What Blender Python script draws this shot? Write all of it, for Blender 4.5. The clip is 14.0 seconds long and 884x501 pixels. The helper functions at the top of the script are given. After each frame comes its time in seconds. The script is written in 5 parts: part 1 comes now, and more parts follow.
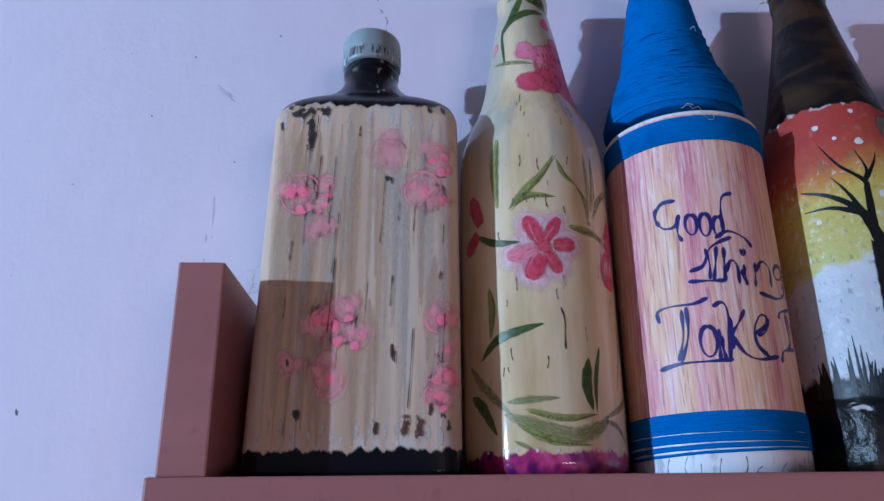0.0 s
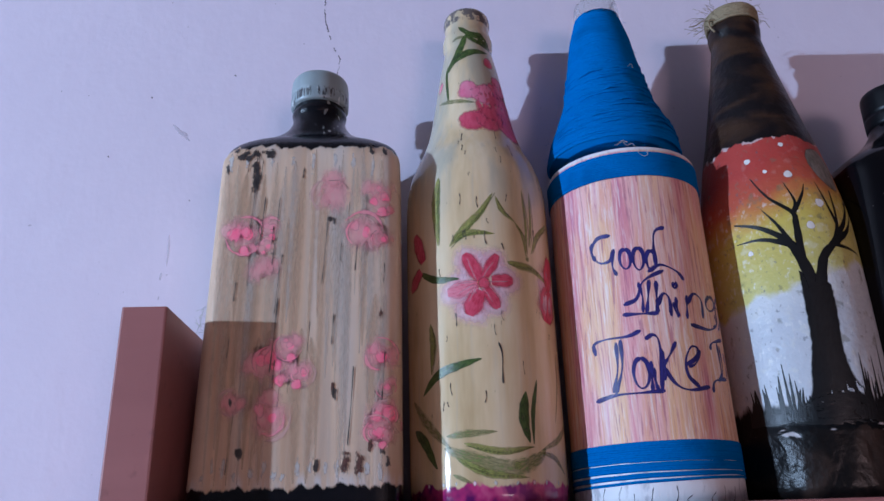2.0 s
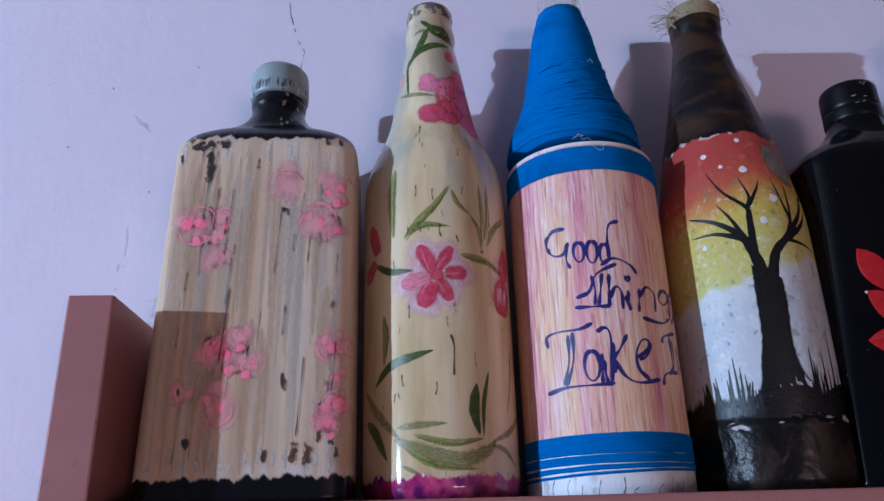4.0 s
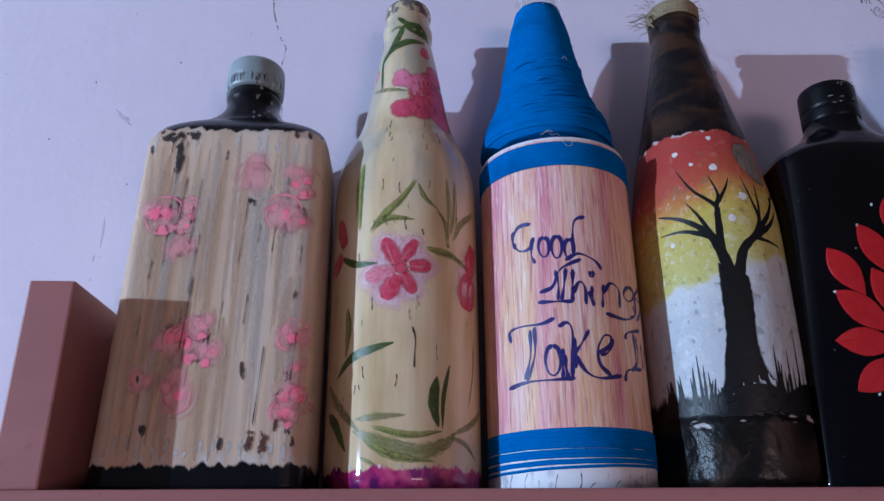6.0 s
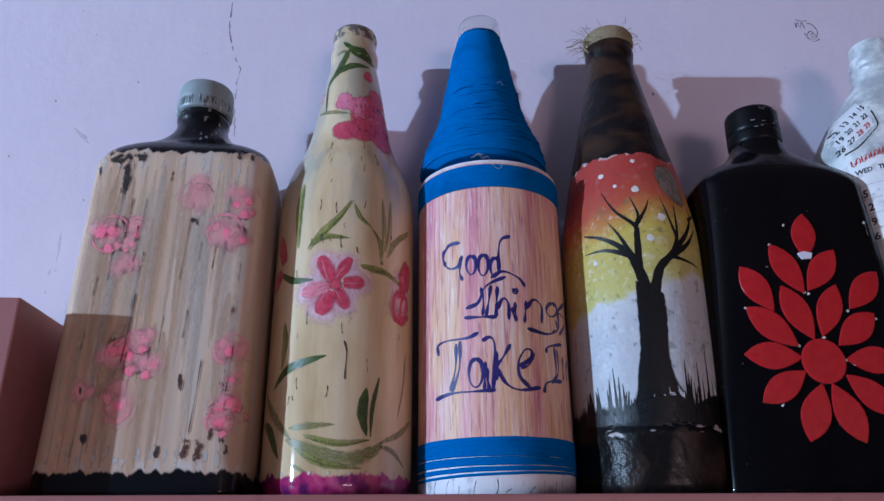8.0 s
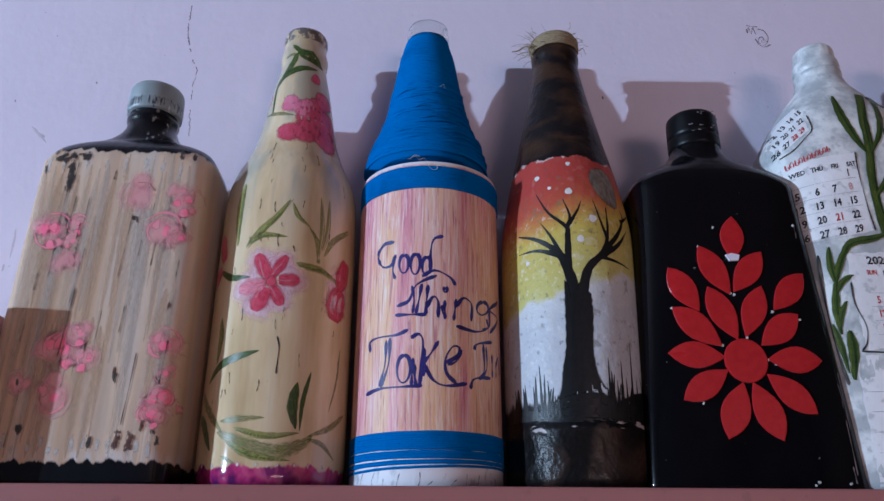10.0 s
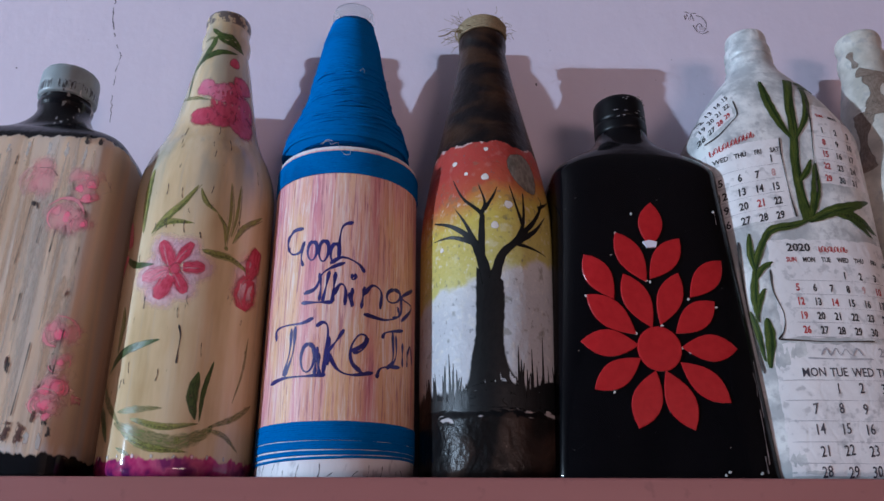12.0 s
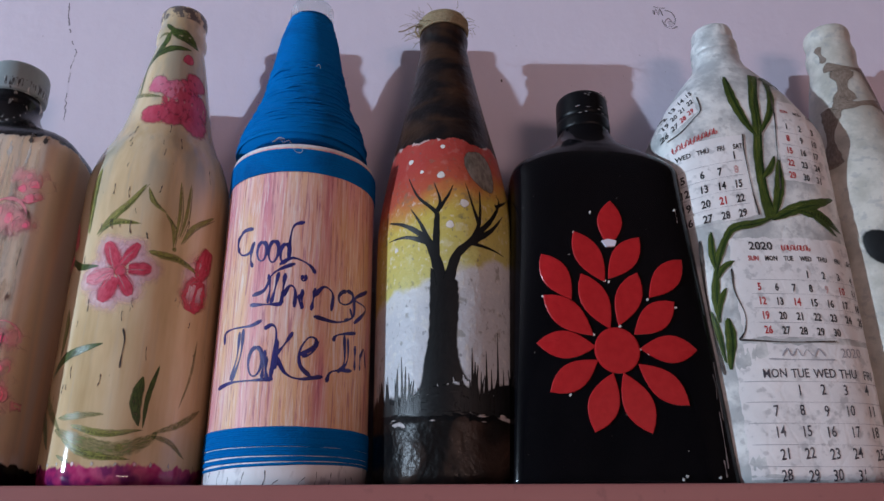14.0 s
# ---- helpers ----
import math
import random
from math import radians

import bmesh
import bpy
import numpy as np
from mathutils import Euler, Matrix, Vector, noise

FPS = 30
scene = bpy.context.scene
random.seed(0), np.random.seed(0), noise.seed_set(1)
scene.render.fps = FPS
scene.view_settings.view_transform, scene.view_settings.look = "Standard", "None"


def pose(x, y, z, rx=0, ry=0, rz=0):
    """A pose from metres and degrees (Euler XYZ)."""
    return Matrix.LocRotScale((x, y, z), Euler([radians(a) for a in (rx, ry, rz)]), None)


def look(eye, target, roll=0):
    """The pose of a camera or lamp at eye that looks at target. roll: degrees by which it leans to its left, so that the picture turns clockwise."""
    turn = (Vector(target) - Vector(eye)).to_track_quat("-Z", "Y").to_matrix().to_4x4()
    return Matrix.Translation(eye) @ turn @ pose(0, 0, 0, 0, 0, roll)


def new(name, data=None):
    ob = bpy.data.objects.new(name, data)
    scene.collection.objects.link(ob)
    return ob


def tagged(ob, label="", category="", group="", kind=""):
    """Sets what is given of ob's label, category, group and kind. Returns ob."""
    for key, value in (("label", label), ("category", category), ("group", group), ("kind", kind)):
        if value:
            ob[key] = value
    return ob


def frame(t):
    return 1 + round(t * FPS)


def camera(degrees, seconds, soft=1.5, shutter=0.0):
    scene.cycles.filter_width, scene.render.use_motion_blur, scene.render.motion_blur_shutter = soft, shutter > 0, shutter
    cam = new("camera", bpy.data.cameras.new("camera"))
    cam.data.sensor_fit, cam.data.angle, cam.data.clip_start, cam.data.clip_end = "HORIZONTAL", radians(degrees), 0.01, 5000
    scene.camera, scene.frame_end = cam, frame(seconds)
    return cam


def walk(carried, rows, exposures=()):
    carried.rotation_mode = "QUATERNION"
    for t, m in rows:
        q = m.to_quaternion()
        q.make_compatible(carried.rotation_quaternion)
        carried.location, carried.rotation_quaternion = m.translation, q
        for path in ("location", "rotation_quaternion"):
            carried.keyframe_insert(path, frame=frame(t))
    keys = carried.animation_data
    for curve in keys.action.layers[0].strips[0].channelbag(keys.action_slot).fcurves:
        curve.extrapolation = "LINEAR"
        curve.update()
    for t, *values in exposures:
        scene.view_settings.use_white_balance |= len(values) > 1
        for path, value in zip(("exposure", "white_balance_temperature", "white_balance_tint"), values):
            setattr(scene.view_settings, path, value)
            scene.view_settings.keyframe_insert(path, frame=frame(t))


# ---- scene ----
cam = camera(61.0, 14.0)
PATH = [
    (0, (-0.012, -0.0427, 1.5842), (0.0635, 1.8392, 2.2577), -0.6),
    (0.5, (-0.004, -0.0386, 1.5833), (0.0901, 1.8401, 2.2599), -0.9),
    (1, (0.001, -0.0447, 1.5861), (0.0963, 1.8252, 2.2893), -1.2),
    (1.5, (0.004, -0.0508, 1.5879), (0.0896, 1.8235, 2.2815), -1.4),
    (2, (0.012, -0.0569, 1.5908), (0.1077, 1.8109, 2.2988), -1.8),
    (2.5, (0.022, -0.0588, 1.5877), (0.126, 1.8112, 2.2901), -2.0),
    (3, (0.024, -0.0558, 1.5878), (0.143, 1.8143, 2.2879), -1.9),
    (3.2, (0.024, -0.0558, 1.5888), (0.1554, 1.8122, 2.2896), -1.9),
    (5.3, (0.046, -0.0556, 1.5808), (0.1373, 1.8068, 2.3027), -0.7),
    (5.5, (0.048, -0.0536, 1.5809), (0.1399, 1.8088, 2.3003), -0.4),
    (6, (0.053, -0.0545, 1.5788), (0.1376, 1.8046, 2.3117), -0.4),
    (6.5, (0.06, -0.0555, 1.5788), (0.1705, 1.8016, 2.3105), -0.6),
    (7, (0.067, -0.0606, 1.5806), (0.2071, 1.7945, 2.3147), -1.1),
    (7.5, (0.075, -0.0696, 1.5804), (0.1941, 1.7864, 2.3161), -0.9),
    (9.8, (0.114, -0.0903, 1.5728), (0.2005, 1.7709, 2.3), 0.2),
    (10, (0.119, -0.0884, 1.5748), (0.2098, 1.7696, 2.3117), 0.2),
    (10.5, (0.131, -0.0793, 1.5721), (0.2515, 1.781, 2.2967), 0.3),
    (11, (0.143, -0.0792, 1.5691), (0.2665, 1.7811, 2.2924), -0.0),
    (11.5, (0.151, -0.0783, 1.5721), (0.2692, 1.7864, 2.2833), 0.1),
    (12, (0.161, -0.0803, 1.5731), (0.2755, 1.7789, 2.3029), -0.1),
    (12.5, (0.174, -0.0813, 1.573), (0.2876, 1.7746, 2.3102), -0.0),
    (13, (0.184, -0.0843, 1.5699), (0.2794, 1.7738, 2.3047), 0.1),
    (13.5, (0.178, -0.0764, 1.5752), (0.3178, 1.7808, 2.3033), -0.6),
    (14, (0.182, -0.0735, 1.5773), (0.3112, 1.7869, 2.302), -0.5),
]
EXPOSURES = [(0, -0.06, 5050, 1), (1.0, 0.0, 5250, 7), (3.2, 0.0, 5400, 6), (7.7, 0.0, 5300, 4), (10.2, 0.0, 5600, 4), (12.5, 0.0, 6000, 4), (14, 0.0, 6200, 4)]
walk(cam, [(t, look(eye, target, roll)) for t, eye, target, roll in PATH], EXPOSURES)

# ---- light: a small bare bulb at the height of the shelf, an added fill lamp low in the south wall ----
SHELF = 1.6           # top of the shelf board
WALL = 0.356          # face of the wall behind the bottles
world = bpy.data.worlds.new("sky")
scene.world = world
world.use_nodes = True
wn = world.node_tree
sky = wn.nodes.new("ShaderNodeTexSky")
sky.sky_type = "NISHITA"
sky.sun_disc = False
sky.sun_elevation = radians(38)
sky.sun_rotation = radians(200)
wn.nodes["Background"].inputs["Strength"].default_value = 0.1
wn.links.new(sky.outputs["Color"], wn.nodes["Background"].inputs["Color"])

BULB = (-2.306, -0.819, 1.80)
key = bpy.data.lights.new("bulb_light", "POINT")
key.energy = 264.0
key.color = (0.68, 0.81, 1.0)
key.shadow_soft_size = 0.017
key_ob = new("bulb_light", key)
key_ob.location = BULB

# Warm fill lamp added to lift the shadows; no real source.
fill = bpy.data.lights.new("added_fill_light", "AREA")
fill.shape = "RECTANGLE"
fill.size, fill.size_y = 1.6, 0.9
fill.energy = 52.0
fill.color = (1.0, 0.64, 0.58)
fill_ob = new("added_fill_light", fill)
fill_ob.matrix_world = look((1.9, -4.56, 0.65), (1.9, 0.0, 0.65))


# ---- materials ----
def nodes_of(name):
    m = bpy.data.materials.new(name)
    m.use_nodes = True
    return m, m.node_tree, m.node_tree.nodes["Principled BSDF"]


class G:
    """Small helper to wire shader nodes."""

    def __init__(self, name, rough=0.5, spec=0.5):
        self.m, self.t, self.p = nodes_of(name)
        self.p.inputs["Roughness"].default_value = rough
        self.p.inputs["Specular IOR Level"].default_value = spec
        self.co = None

    def put(self, socket, v):
        if isinstance(v, bpy.types.NodeSocket):
            self.t.links.new(v, socket)
        else:
            socket.default_value = v

    def coord(self, scale=(1, 1, 1), kind="Object"):
        tc = self.t.nodes.new("ShaderNodeTexCoord")
        mp = self.t.nodes.new("ShaderNodeMapping")
        self.t.links.new(tc.outputs[kind], mp.inputs["Vector"])
        mp.inputs["Scale"].default_value = scale
        return mp.outputs["Vector"]

    def noise(self, scale=(1, 1, 1), detail=4.0, size=1.0, rough=0.55, kind="Object", distort=0.0):
        n = self.t.nodes.new("ShaderNodeTexNoise")
        self.t.links.new(self.coord(scale, kind), n.inputs["Vector"])
        n.inputs["Scale"].default_value = size
        n.inputs["Detail"].default_value = detail
        n.inputs["Roughness"].default_value = rough
        n.inputs["Distortion"].default_value = distort
        return n.outputs["Fac"]

    def math(self, op, a, b=0.0, c=0.0, clamp=False):
        n = self.t.nodes.new("ShaderNodeMath")
        n.operation, n.use_clamp = op, clamp
        for i, v in enumerate((a, b, c)):
            self.put(n.inputs[i], v)
        return n.outputs[0]

    def ramp(self, fac, stops, smooth="LINEAR"):
        n = self.t.nodes.new("ShaderNodeValToRGB")
        n.color_ramp.interpolation = smooth
        els = n.color_ramp.elements
        while len(els) < len(stops):
            els.new(0.5)
        for e, (pos, col) in zip(els, stops):
            e.position = pos
            e.color = (*col, 1) if len(col) == 3 else col
        self.put(n.inputs[0], fac)
        return n.outputs[0]

    def mix(self, fac, a, b, mode="MIX"):
        n = self.t.nodes.new("ShaderNodeMix")
        n.data_type, n.blend_type = "RGBA", mode
        self.put(n.inputs[0], fac)
        for i, v in ((6, a), (7, b)):
            self.put(n.inputs[i], (*v, 1) if isinstance(v, tuple) and len(v) == 3 else v)
        return n.outputs[2]

    def step(self, v, lo, hi):
        n = self.t.nodes.new("ShaderNodeMapRange")
        n.interpolation_type = "SMOOTHSTEP"
        for i, x in enumerate((v, lo, hi)):
            self.put(n.inputs[i], x)
        return n.outputs[0]

    def xyz(self):
        tc = self.t.nodes.new("ShaderNodeTexCoord")
        sp = self.t.nodes.new("ShaderNodeSeparateXYZ")
        self.t.links.new(tc.outputs["Object"], sp.inputs[0])
        x, y, z = sp.outputs
        nominal = self.math("MULTIPLY", z, self.math("SUBTRACT", 0.988, self.math("MULTIPLY", z, 0.055)))
        return x, y, nominal

    def color(self, v):
        self.put(self.p.inputs["Base Color"], v)

    def bump(self, h, strength=0.3, dist=0.001):
        n = self.t.nodes.new("ShaderNodeBump")
        n.inputs["Strength"].default_value = strength
        n.inputs["Distance"].default_value = dist
        self.put(n.inputs["Height"], h)
        self.t.links.new(n.outputs[0], self.p.inputs["Normal"])

    def rough(self, v):
        self.put(self.p.inputs["Roughness"], v)


def wall_material():
    g = G("lilac_wall_paint", 0.62, 0.35)
    broad = g.noise((2.2, 2.2, 2.2), 3)
    brush = g.noise((70, 70, 38), 5, 1.0, 0.6)
    fine = g.noise((190, 190, 190), 3)
    c = g.mix(broad, (0.68, 0.62, 0.74), (0.75, 0.68, 0.79))
    c = g.mix(g.math("MULTIPLY", g.step(brush, 0.35, 0.75), 0.25), c, (0.79, 0.73, 0.83))
    spots = g.noise((300, 300, 220), 2, 1.0, 0.4)
    c = g.mix(g.math("MULTIPLY", g.step(spots, 0.775, 0.79), 0.4), c, (0.22, 0.18, 0.22))
    g.color(c)
    h = g.math("ADD", g.math("MULTIPLY", brush, 0.6), g.math("MULTIPLY", fine, 0.3))
    h = g.math("ADD", h, g.math("MULTIPLY", g.noise((24, 24, 15), 4), 0.8))
    g.bump(h, 0.32, 0.0014)
    return g.m


def board_material():
    g = G("maroon_painted_wood", 0.5, 0.4)
    n = g.noise((4, 40, 40), 4)
    f = g.noise((140, 140, 140), 3)
    c = g.mix(n, (0.28, 0.105, 0.10), (0.37, 0.15, 0.14))
    c = g.mix(g.math("MULTIPLY", g.step(f, 0.62, 0.75), 0.35), c, (0.16, 0.07, 0.07))
    g.color(c)
    g.bump(g.math("ADD", n, g.math("MULTIPLY", f, 0.4)), 0.25, 0.0008)
    return g.m


def streak_material():
    """Beige, brown and grey vertical brush strokes over black, ragged at both ends."""
    g = G("beige_brush_strokes", 0.42, 0.4)
    x, y, z = g.xyz()
    wide = g.noise((75, 40, 4), 2, 1.0, 0.4)
    fine = g.noise((480, 200, 7), 5)
    blotch = g.noise((30, 30, 14), 3)
    c = g.ramp(wide, [(0.30, (0.46, 0.31, 0.21)), (0.42, (0.58, 0.405, 0.27)), (0.50, (0.54, 0.41, 0.31)), (0.58, (0.66, 0.49, 0.345)), (0.68, (0.60, 0.52, 0.45))])
    c = g.mix(g.math("MULTIPLY", g.step(fine, 0.55, 0.75), 0.22), c, (0.66, 0.58, 0.48))
    c = g.mix(g.math("MULTIPLY", g.step(fine, 0.42, 0.28), 0.12), c, (0.26, 0.19, 0.14))
    c = g.mix(g.math("MULTIPLY", g.step(blotch, 0.58, 0.75), 0.25), c, (0.36, 0.35, 0.34))
    slits = g.noise((300, 90, 13), 3, 1.0, 0.5)
    c = g.mix(g.math("MULTIPLY", g.step(slits, 0.715, 0.745), 0.8), c, (0.03, 0.025, 0.03))
    rag = g.noise((150, 60, 10), 4)
    low = g.math("SUBTRACT", z, g.math("MULTIPLY", rag, 0.012))
    top = g.math("ADD", z, g.math("MULTIPLY", rag, 0.012))
    paint = g.math("MULTIPLY", g.step(low, 0.0045, 0.0058), g.step(top, 0.1775, 0.1762))
    pale = g.math("MULTIPLY", g.step(low, 0.011, 0.006), g.step(rag, 0.42, 0.6))
    c = g.mix(g.math("MULTIPLY", pale, 0.6), c, (0.62, 0.62, 0.64))
    black = (0.003, 0.0035, 0.006)
    c = g.mix(paint, black, c)
    chips = g.noise((300, 300, 120), 3)
    above = g.step(z, 0.180, 0.186)
    c = g.mix(g.math("MULTIPLY", g.math("MULTIPLY", g.math("MULTIPLY", above, g.step(x, -0.002, 0.012)), g.step(chips, 0.60, 0.65)), 0.7), c, (0.55, 0.54, 0.52))
    g.color(c)
    g.rough(g.math("ADD", 0.22, g.math("MULTIPLY", paint, 0.26)))
    g.bump(g.math("ADD", g.math("ADD", g.math("MULTIPLY", fine, 0.4), g.math("MULTIPLY", wide, 1.1)), g.math("MULTIPLY", paint, 0.6)), 0.5, 0.001)
    return g.m


def cream_material():
    g = G("cream_varnished_paint", 0.22, 0.5)
    x, y, z = g.xyz()
    wide = g.noise((60, 60, 10), 4)
    fine = g.noise((300, 300, 16), 4)
    c = g.ramp(wide, [(0.34, (0.50, 0.36, 0.19)), (0.5, (0.66, 0.505, 0.30)), (0.66, (0.74, 0.61, 0.41))])
    c = g.mix(g.math("MULTIPLY", g.step(fine, 0.55, 0.72), 0.35), c, (0.44, 0.40, 0.34))
    grey = g.noise((60, 60, 14), 3)
    up = g.step(z, 0.12, 0.165)
    c = g.mix(g.math("MULTIPLY", g.math("MULTIPLY", up, g.step(grey, 0.40, 0.62)), 0.7), c, (0.36, 0.36, 0.30))
    ticks = g.noise((480, 480, 90), 3, 1.0, 0.5)
    c = g.mix(g.math("MULTIPLY", g.step(ticks, 0.71, 0.74), 0.5), c, (0.05, 0.045, 0.04))
    edge = g.math("ADD", z, g.math("MULTIPLY", g.noise((130, 130, 60), 3), 0.012))
    band = g.ramp(g.noise((75, 75, 55), 3), [(0.38, (0.10, 0.01, 0.09)), (0.48, (0.42, 0.03, 0.14)), (0.58, (0.55, 0.10, 0.22)), (0.68, (0.22, 0.03, 0.14))])
    c = g.mix(g.step(edge, 0.0168, 0.0152), c, band)
    lip = g.step(z, 0.2655, 0.2665)
    c = g.mix(g.math("MULTIPLY", lip, g.step(g.noise((260, 260, 200), 3), 0.40, 0.52)), c, (0.14, 0.12, 0.11))
    g.color(c)
    g.rough(g.math("ADD", 0.035, g.math("MULTIPLY", fine, 0.05)))
    g.bump(g.math("ADD", g.math("MULTIPLY", fine, 0.4), g.math("MULTIPLY", wide, 0.9)), 0.16, 0.0008)
    return g.m


def sleeve_material():
    g = G("pink_streaked_paper", 0.45, 0.35)
    x, y, z = g.xyz()
    wide = g.noise((95, 95, 5), 4, 1.0, 0.65, "Object", 0.3)
    fine = g.noise((700, 700, 34), 5, 1.0, 0.7, "Object", 0.6)
    c = g.ramp(wide, [(0.30, (0.50, 0.15, 0.28)), (0.40, (0.70, 0.29, 0.31)), (0.47, (0.80, 0.46, 0.43)), (0.53, (0.72, 0.36, 0.26)), (0.60, (0.80, 0.53, 0.45)), (0.70, (0.62, 0.23, 0.36))])
    warm = g.noise((46, 46, 9), 2)
    low = g.math("MULTIPLY", g.step(z, 0.12, 0.045), 0.35)
    c = g.mix(g.math("MULTIPLY", g.step(g.math("ADD", warm, g.math("MULTIPLY", low, 0.3)), 0.52, 0.66), 0.5), c, (0.78, 0.50, 0.22))
    c = g.mix(g.math("MULTIPLY", g.step(fine, 0.53, 0.62), 0.65), c, (0.84, 0.74, 0.72))
    c = g.mix(g.math("MULTIPLY", g.step(fine, 0.47, 0.37), 0.7), c, (0.40, 0.13, 0.20))
    white = g.mix(g.step(g.noise((120, 120, 60), 4), 0.55, 0.62), (0.74, 0.73, 0.76), (0.50, 0.49, 0.53))
    ends = g.math("ADD", g.step(z, 0.0195, 0.0180), g.step(z, 0.1655, 0.167), 0.0, True)
    c = g.mix(ends, c, white)
    g.color(c)
    g.bump(g.math("ADD", fine, g.math("MULTIPLY", wide, 0.6)), 0.4, 0.0006)
    return g.m


def sunset_material():
    """Red over yellow over white over black, painted round a brown bottle."""
    g = G("sunset_painted_glass", 0.33, 0.2)
    x, y, z = g.xyz()
    n = g.noise((55, 55, 55), 4)
    zz = g.math("ADD", z, g.math("MULTIPLY", g.math("SUBTRACT", n, 0.5), 0.022))
    zz = g.math("ADD", zz, g.math("MULTIPLY", x, -0.32))
    k = lambda mm: mm / 200.0
    c = g.ramp(g.math("DIVIDE", zz, 0.2), [
        (k(84), (0.52, 0.54, 0.58)), (k(98), (0.60, 0.61, 0.62)), (k(102), (0.54, 0.50, 0.17)), (k(134), (0.55, 0.43, 0.09)),
        (k(144), (0.50, 0.22, 0.06)), (k(151), (0.44, 0.09, 0.05)), (k(168), (0.40, 0.055, 0.045))])
    dab = g.noise((150, 150, 150), 4)
    grit = g.noise((420, 420, 260), 4, 1.0, 0.6)
    c = g.mix(g.math("MULTIPLY", g.step(grit, 0.60, 0.70), 0.55), c, (0.12, 0.12, 0.13))
    above = g.step(z, 0.150, 0.135)
    c = g.mix(g.math("MULTIPLY", g.math("MULTIPLY", g.step(grit, 0.42, 0.32), 0.45), above), c, (0.76, 0.75, 0.72))
    c = g.mix(g.math("MULTIPLY", g.math("MULTIPLY", g.step(dab, 0.56, 0.70), 0.3), g.math("ADD", 0.3, g.math("MULTIPLY", above, 0.7))), c, (0.70, 0.68, 0.58))
    c = g.mix(g.math("MULTIPLY", g.step(dab, 0.40, 0.30), 0.5), c, (0.16, 0.15, 0.10))
    rag = g.noise((110, 110, 60), 3)
    bands = g.noise((22, 22, 55), 3, 1.0, 0.5, "Object", 0.6)
    brown = g.mix(g.step(bands, 0.42, 0.64), (0.009, 0.007, 0.008), (0.050, 0.025, 0.014))
    edge = g.math("ADD", z, g.math("MULTIPLY", g.math("SUBTRACT", rag, 0.5), 0.012))
    c = g.mix(g.step(edge, 0.1755, 0.1768), c, brown)
    creases = g.noise((34, 34, 30), 3, 1.0, 0.5, "Object", 0.8)
    rim = g.math("MULTIPLY", g.step(g.math("ABSOLUTE", g.math("SUBTRACT", edge, 0.1758)), 0.0011, 0.0005), g.step(g.noise((140, 140, 60), 3), 0.50, 0.58))
    c = g.mix(g.math("MULTIPLY", rim, 0.7), c, (0.62, 0.52, 0.50))
    foot = g.mix(g.step(creases, 0.46, 0.66), (0.006, 0.005, 0.005), (0.042, 0.026, 0.020))
    c = g.mix(g.step(edge, 0.0425, 0.0395), c, (0.0035, 0.004, 0.005))
    c = g.mix(g.step(edge, 0.0300, 0.0290), c, foot)
    peel = g.math("MULTIPLY", g.step(g.math("ABSOLUTE", g.math("SUBTRACT", edge, 0.0305)), 0.0026, 0.0016), g.step(g.noise((60, 60, 200), 2), 0.58, 0.62))
    c = g.mix(peel, c, (0.46, 0.42, 0.42))
    g.color(c)
    painted = g.math("MULTIPLY", g.step(edge, 0.0255, 0.0275), g.step(edge, 0.1768, 0.1755))
    g.rough(g.math("ADD", 0.33, g.math("MULTIPLY", painted, 0.05)))
    low = g.math("MULTIPLY", g.step(z, 0.033, 0.028), g.math("MULTIPLY", creases, 2.6))
    g.bump(g.math("ADD", low, g.math("ADD", g.math("MULTIPLY", dab, 0.8), g.noise((55, 55, 55), 4))), 0.5, 0.0018)
    return g.m


def gloss_black_material(name="black_gloss_paint", rough=0.16):
    g = G(name, rough, 0.2)
    n = g.noise((60, 60, 30), 4)
    specks = g.noise((420, 420, 420), 2, 1.0, 0.4)
    c = g.mix(n, (0.0018, 0.0018, 0.0028), (0.004, 0.004, 0.0055))
    c = g.mix(g.math("MULTIPLY", g.step(specks, 0.775, 0.785), 0.4), c, (0.4, 0.36, 0.33))
    g.color(c)
    g.rough(g.math("ADD", rough - 0.09, g.math("MULTIPLY", n, 0.10)))
    g.bump(n, 0.2, 0.0008)
    return g.m


def crumpled_paper_material(name, a, b, rough=0.35):
    g = G(name, rough, 0.45)
    n = g.noise((38, 38, 38), 5, 1.0, 0.6)
    f = g.noise((190, 190, 190), 4)
    v = g.t.nodes.new("ShaderNodeTexVoronoi")
    v.feature = "DISTANCE_TO_EDGE"
    v.inputs["Scale"].default_value = 1.0
    g.t.links.new(g.coord((75, 75, 60)), v.inputs["Vector"])
    c = g.mix(g.step(n, 0.40, 0.60), a, b)
    c = g.mix(g.math("MULTIPLY", g.step(f, 0.54, 0.68), 0.45), c, (0.28, 0.29, 0.31))
    g.color(c)
    g.bump(g.math("ADD", g.math("MULTIPLY", n, 1.0), g.math("MULTIPLY", g.step(v.outputs["Distance"], 0.0, 0.10), 0.09)), 0.5, 0.0014)
    return g.m


def yarn_material():
    g = G("blue_yarn", 0.8, 0.08)
    n = g.noise((900, 900, 900), 3)
    w = g.noise((40, 40, 60), 3)
    c = g.mix(n, (0.002, 0.10, 0.36), (0.005, 0.18, 0.52))
    c = g.mix(g.math("MULTIPLY", g.step(w, 0.55, 0.75), 0.4), c, (0.004, 0.06, 0.2))
    g.color(c)
    g.bump(n, 0.6, 0.0005)
    return g.m


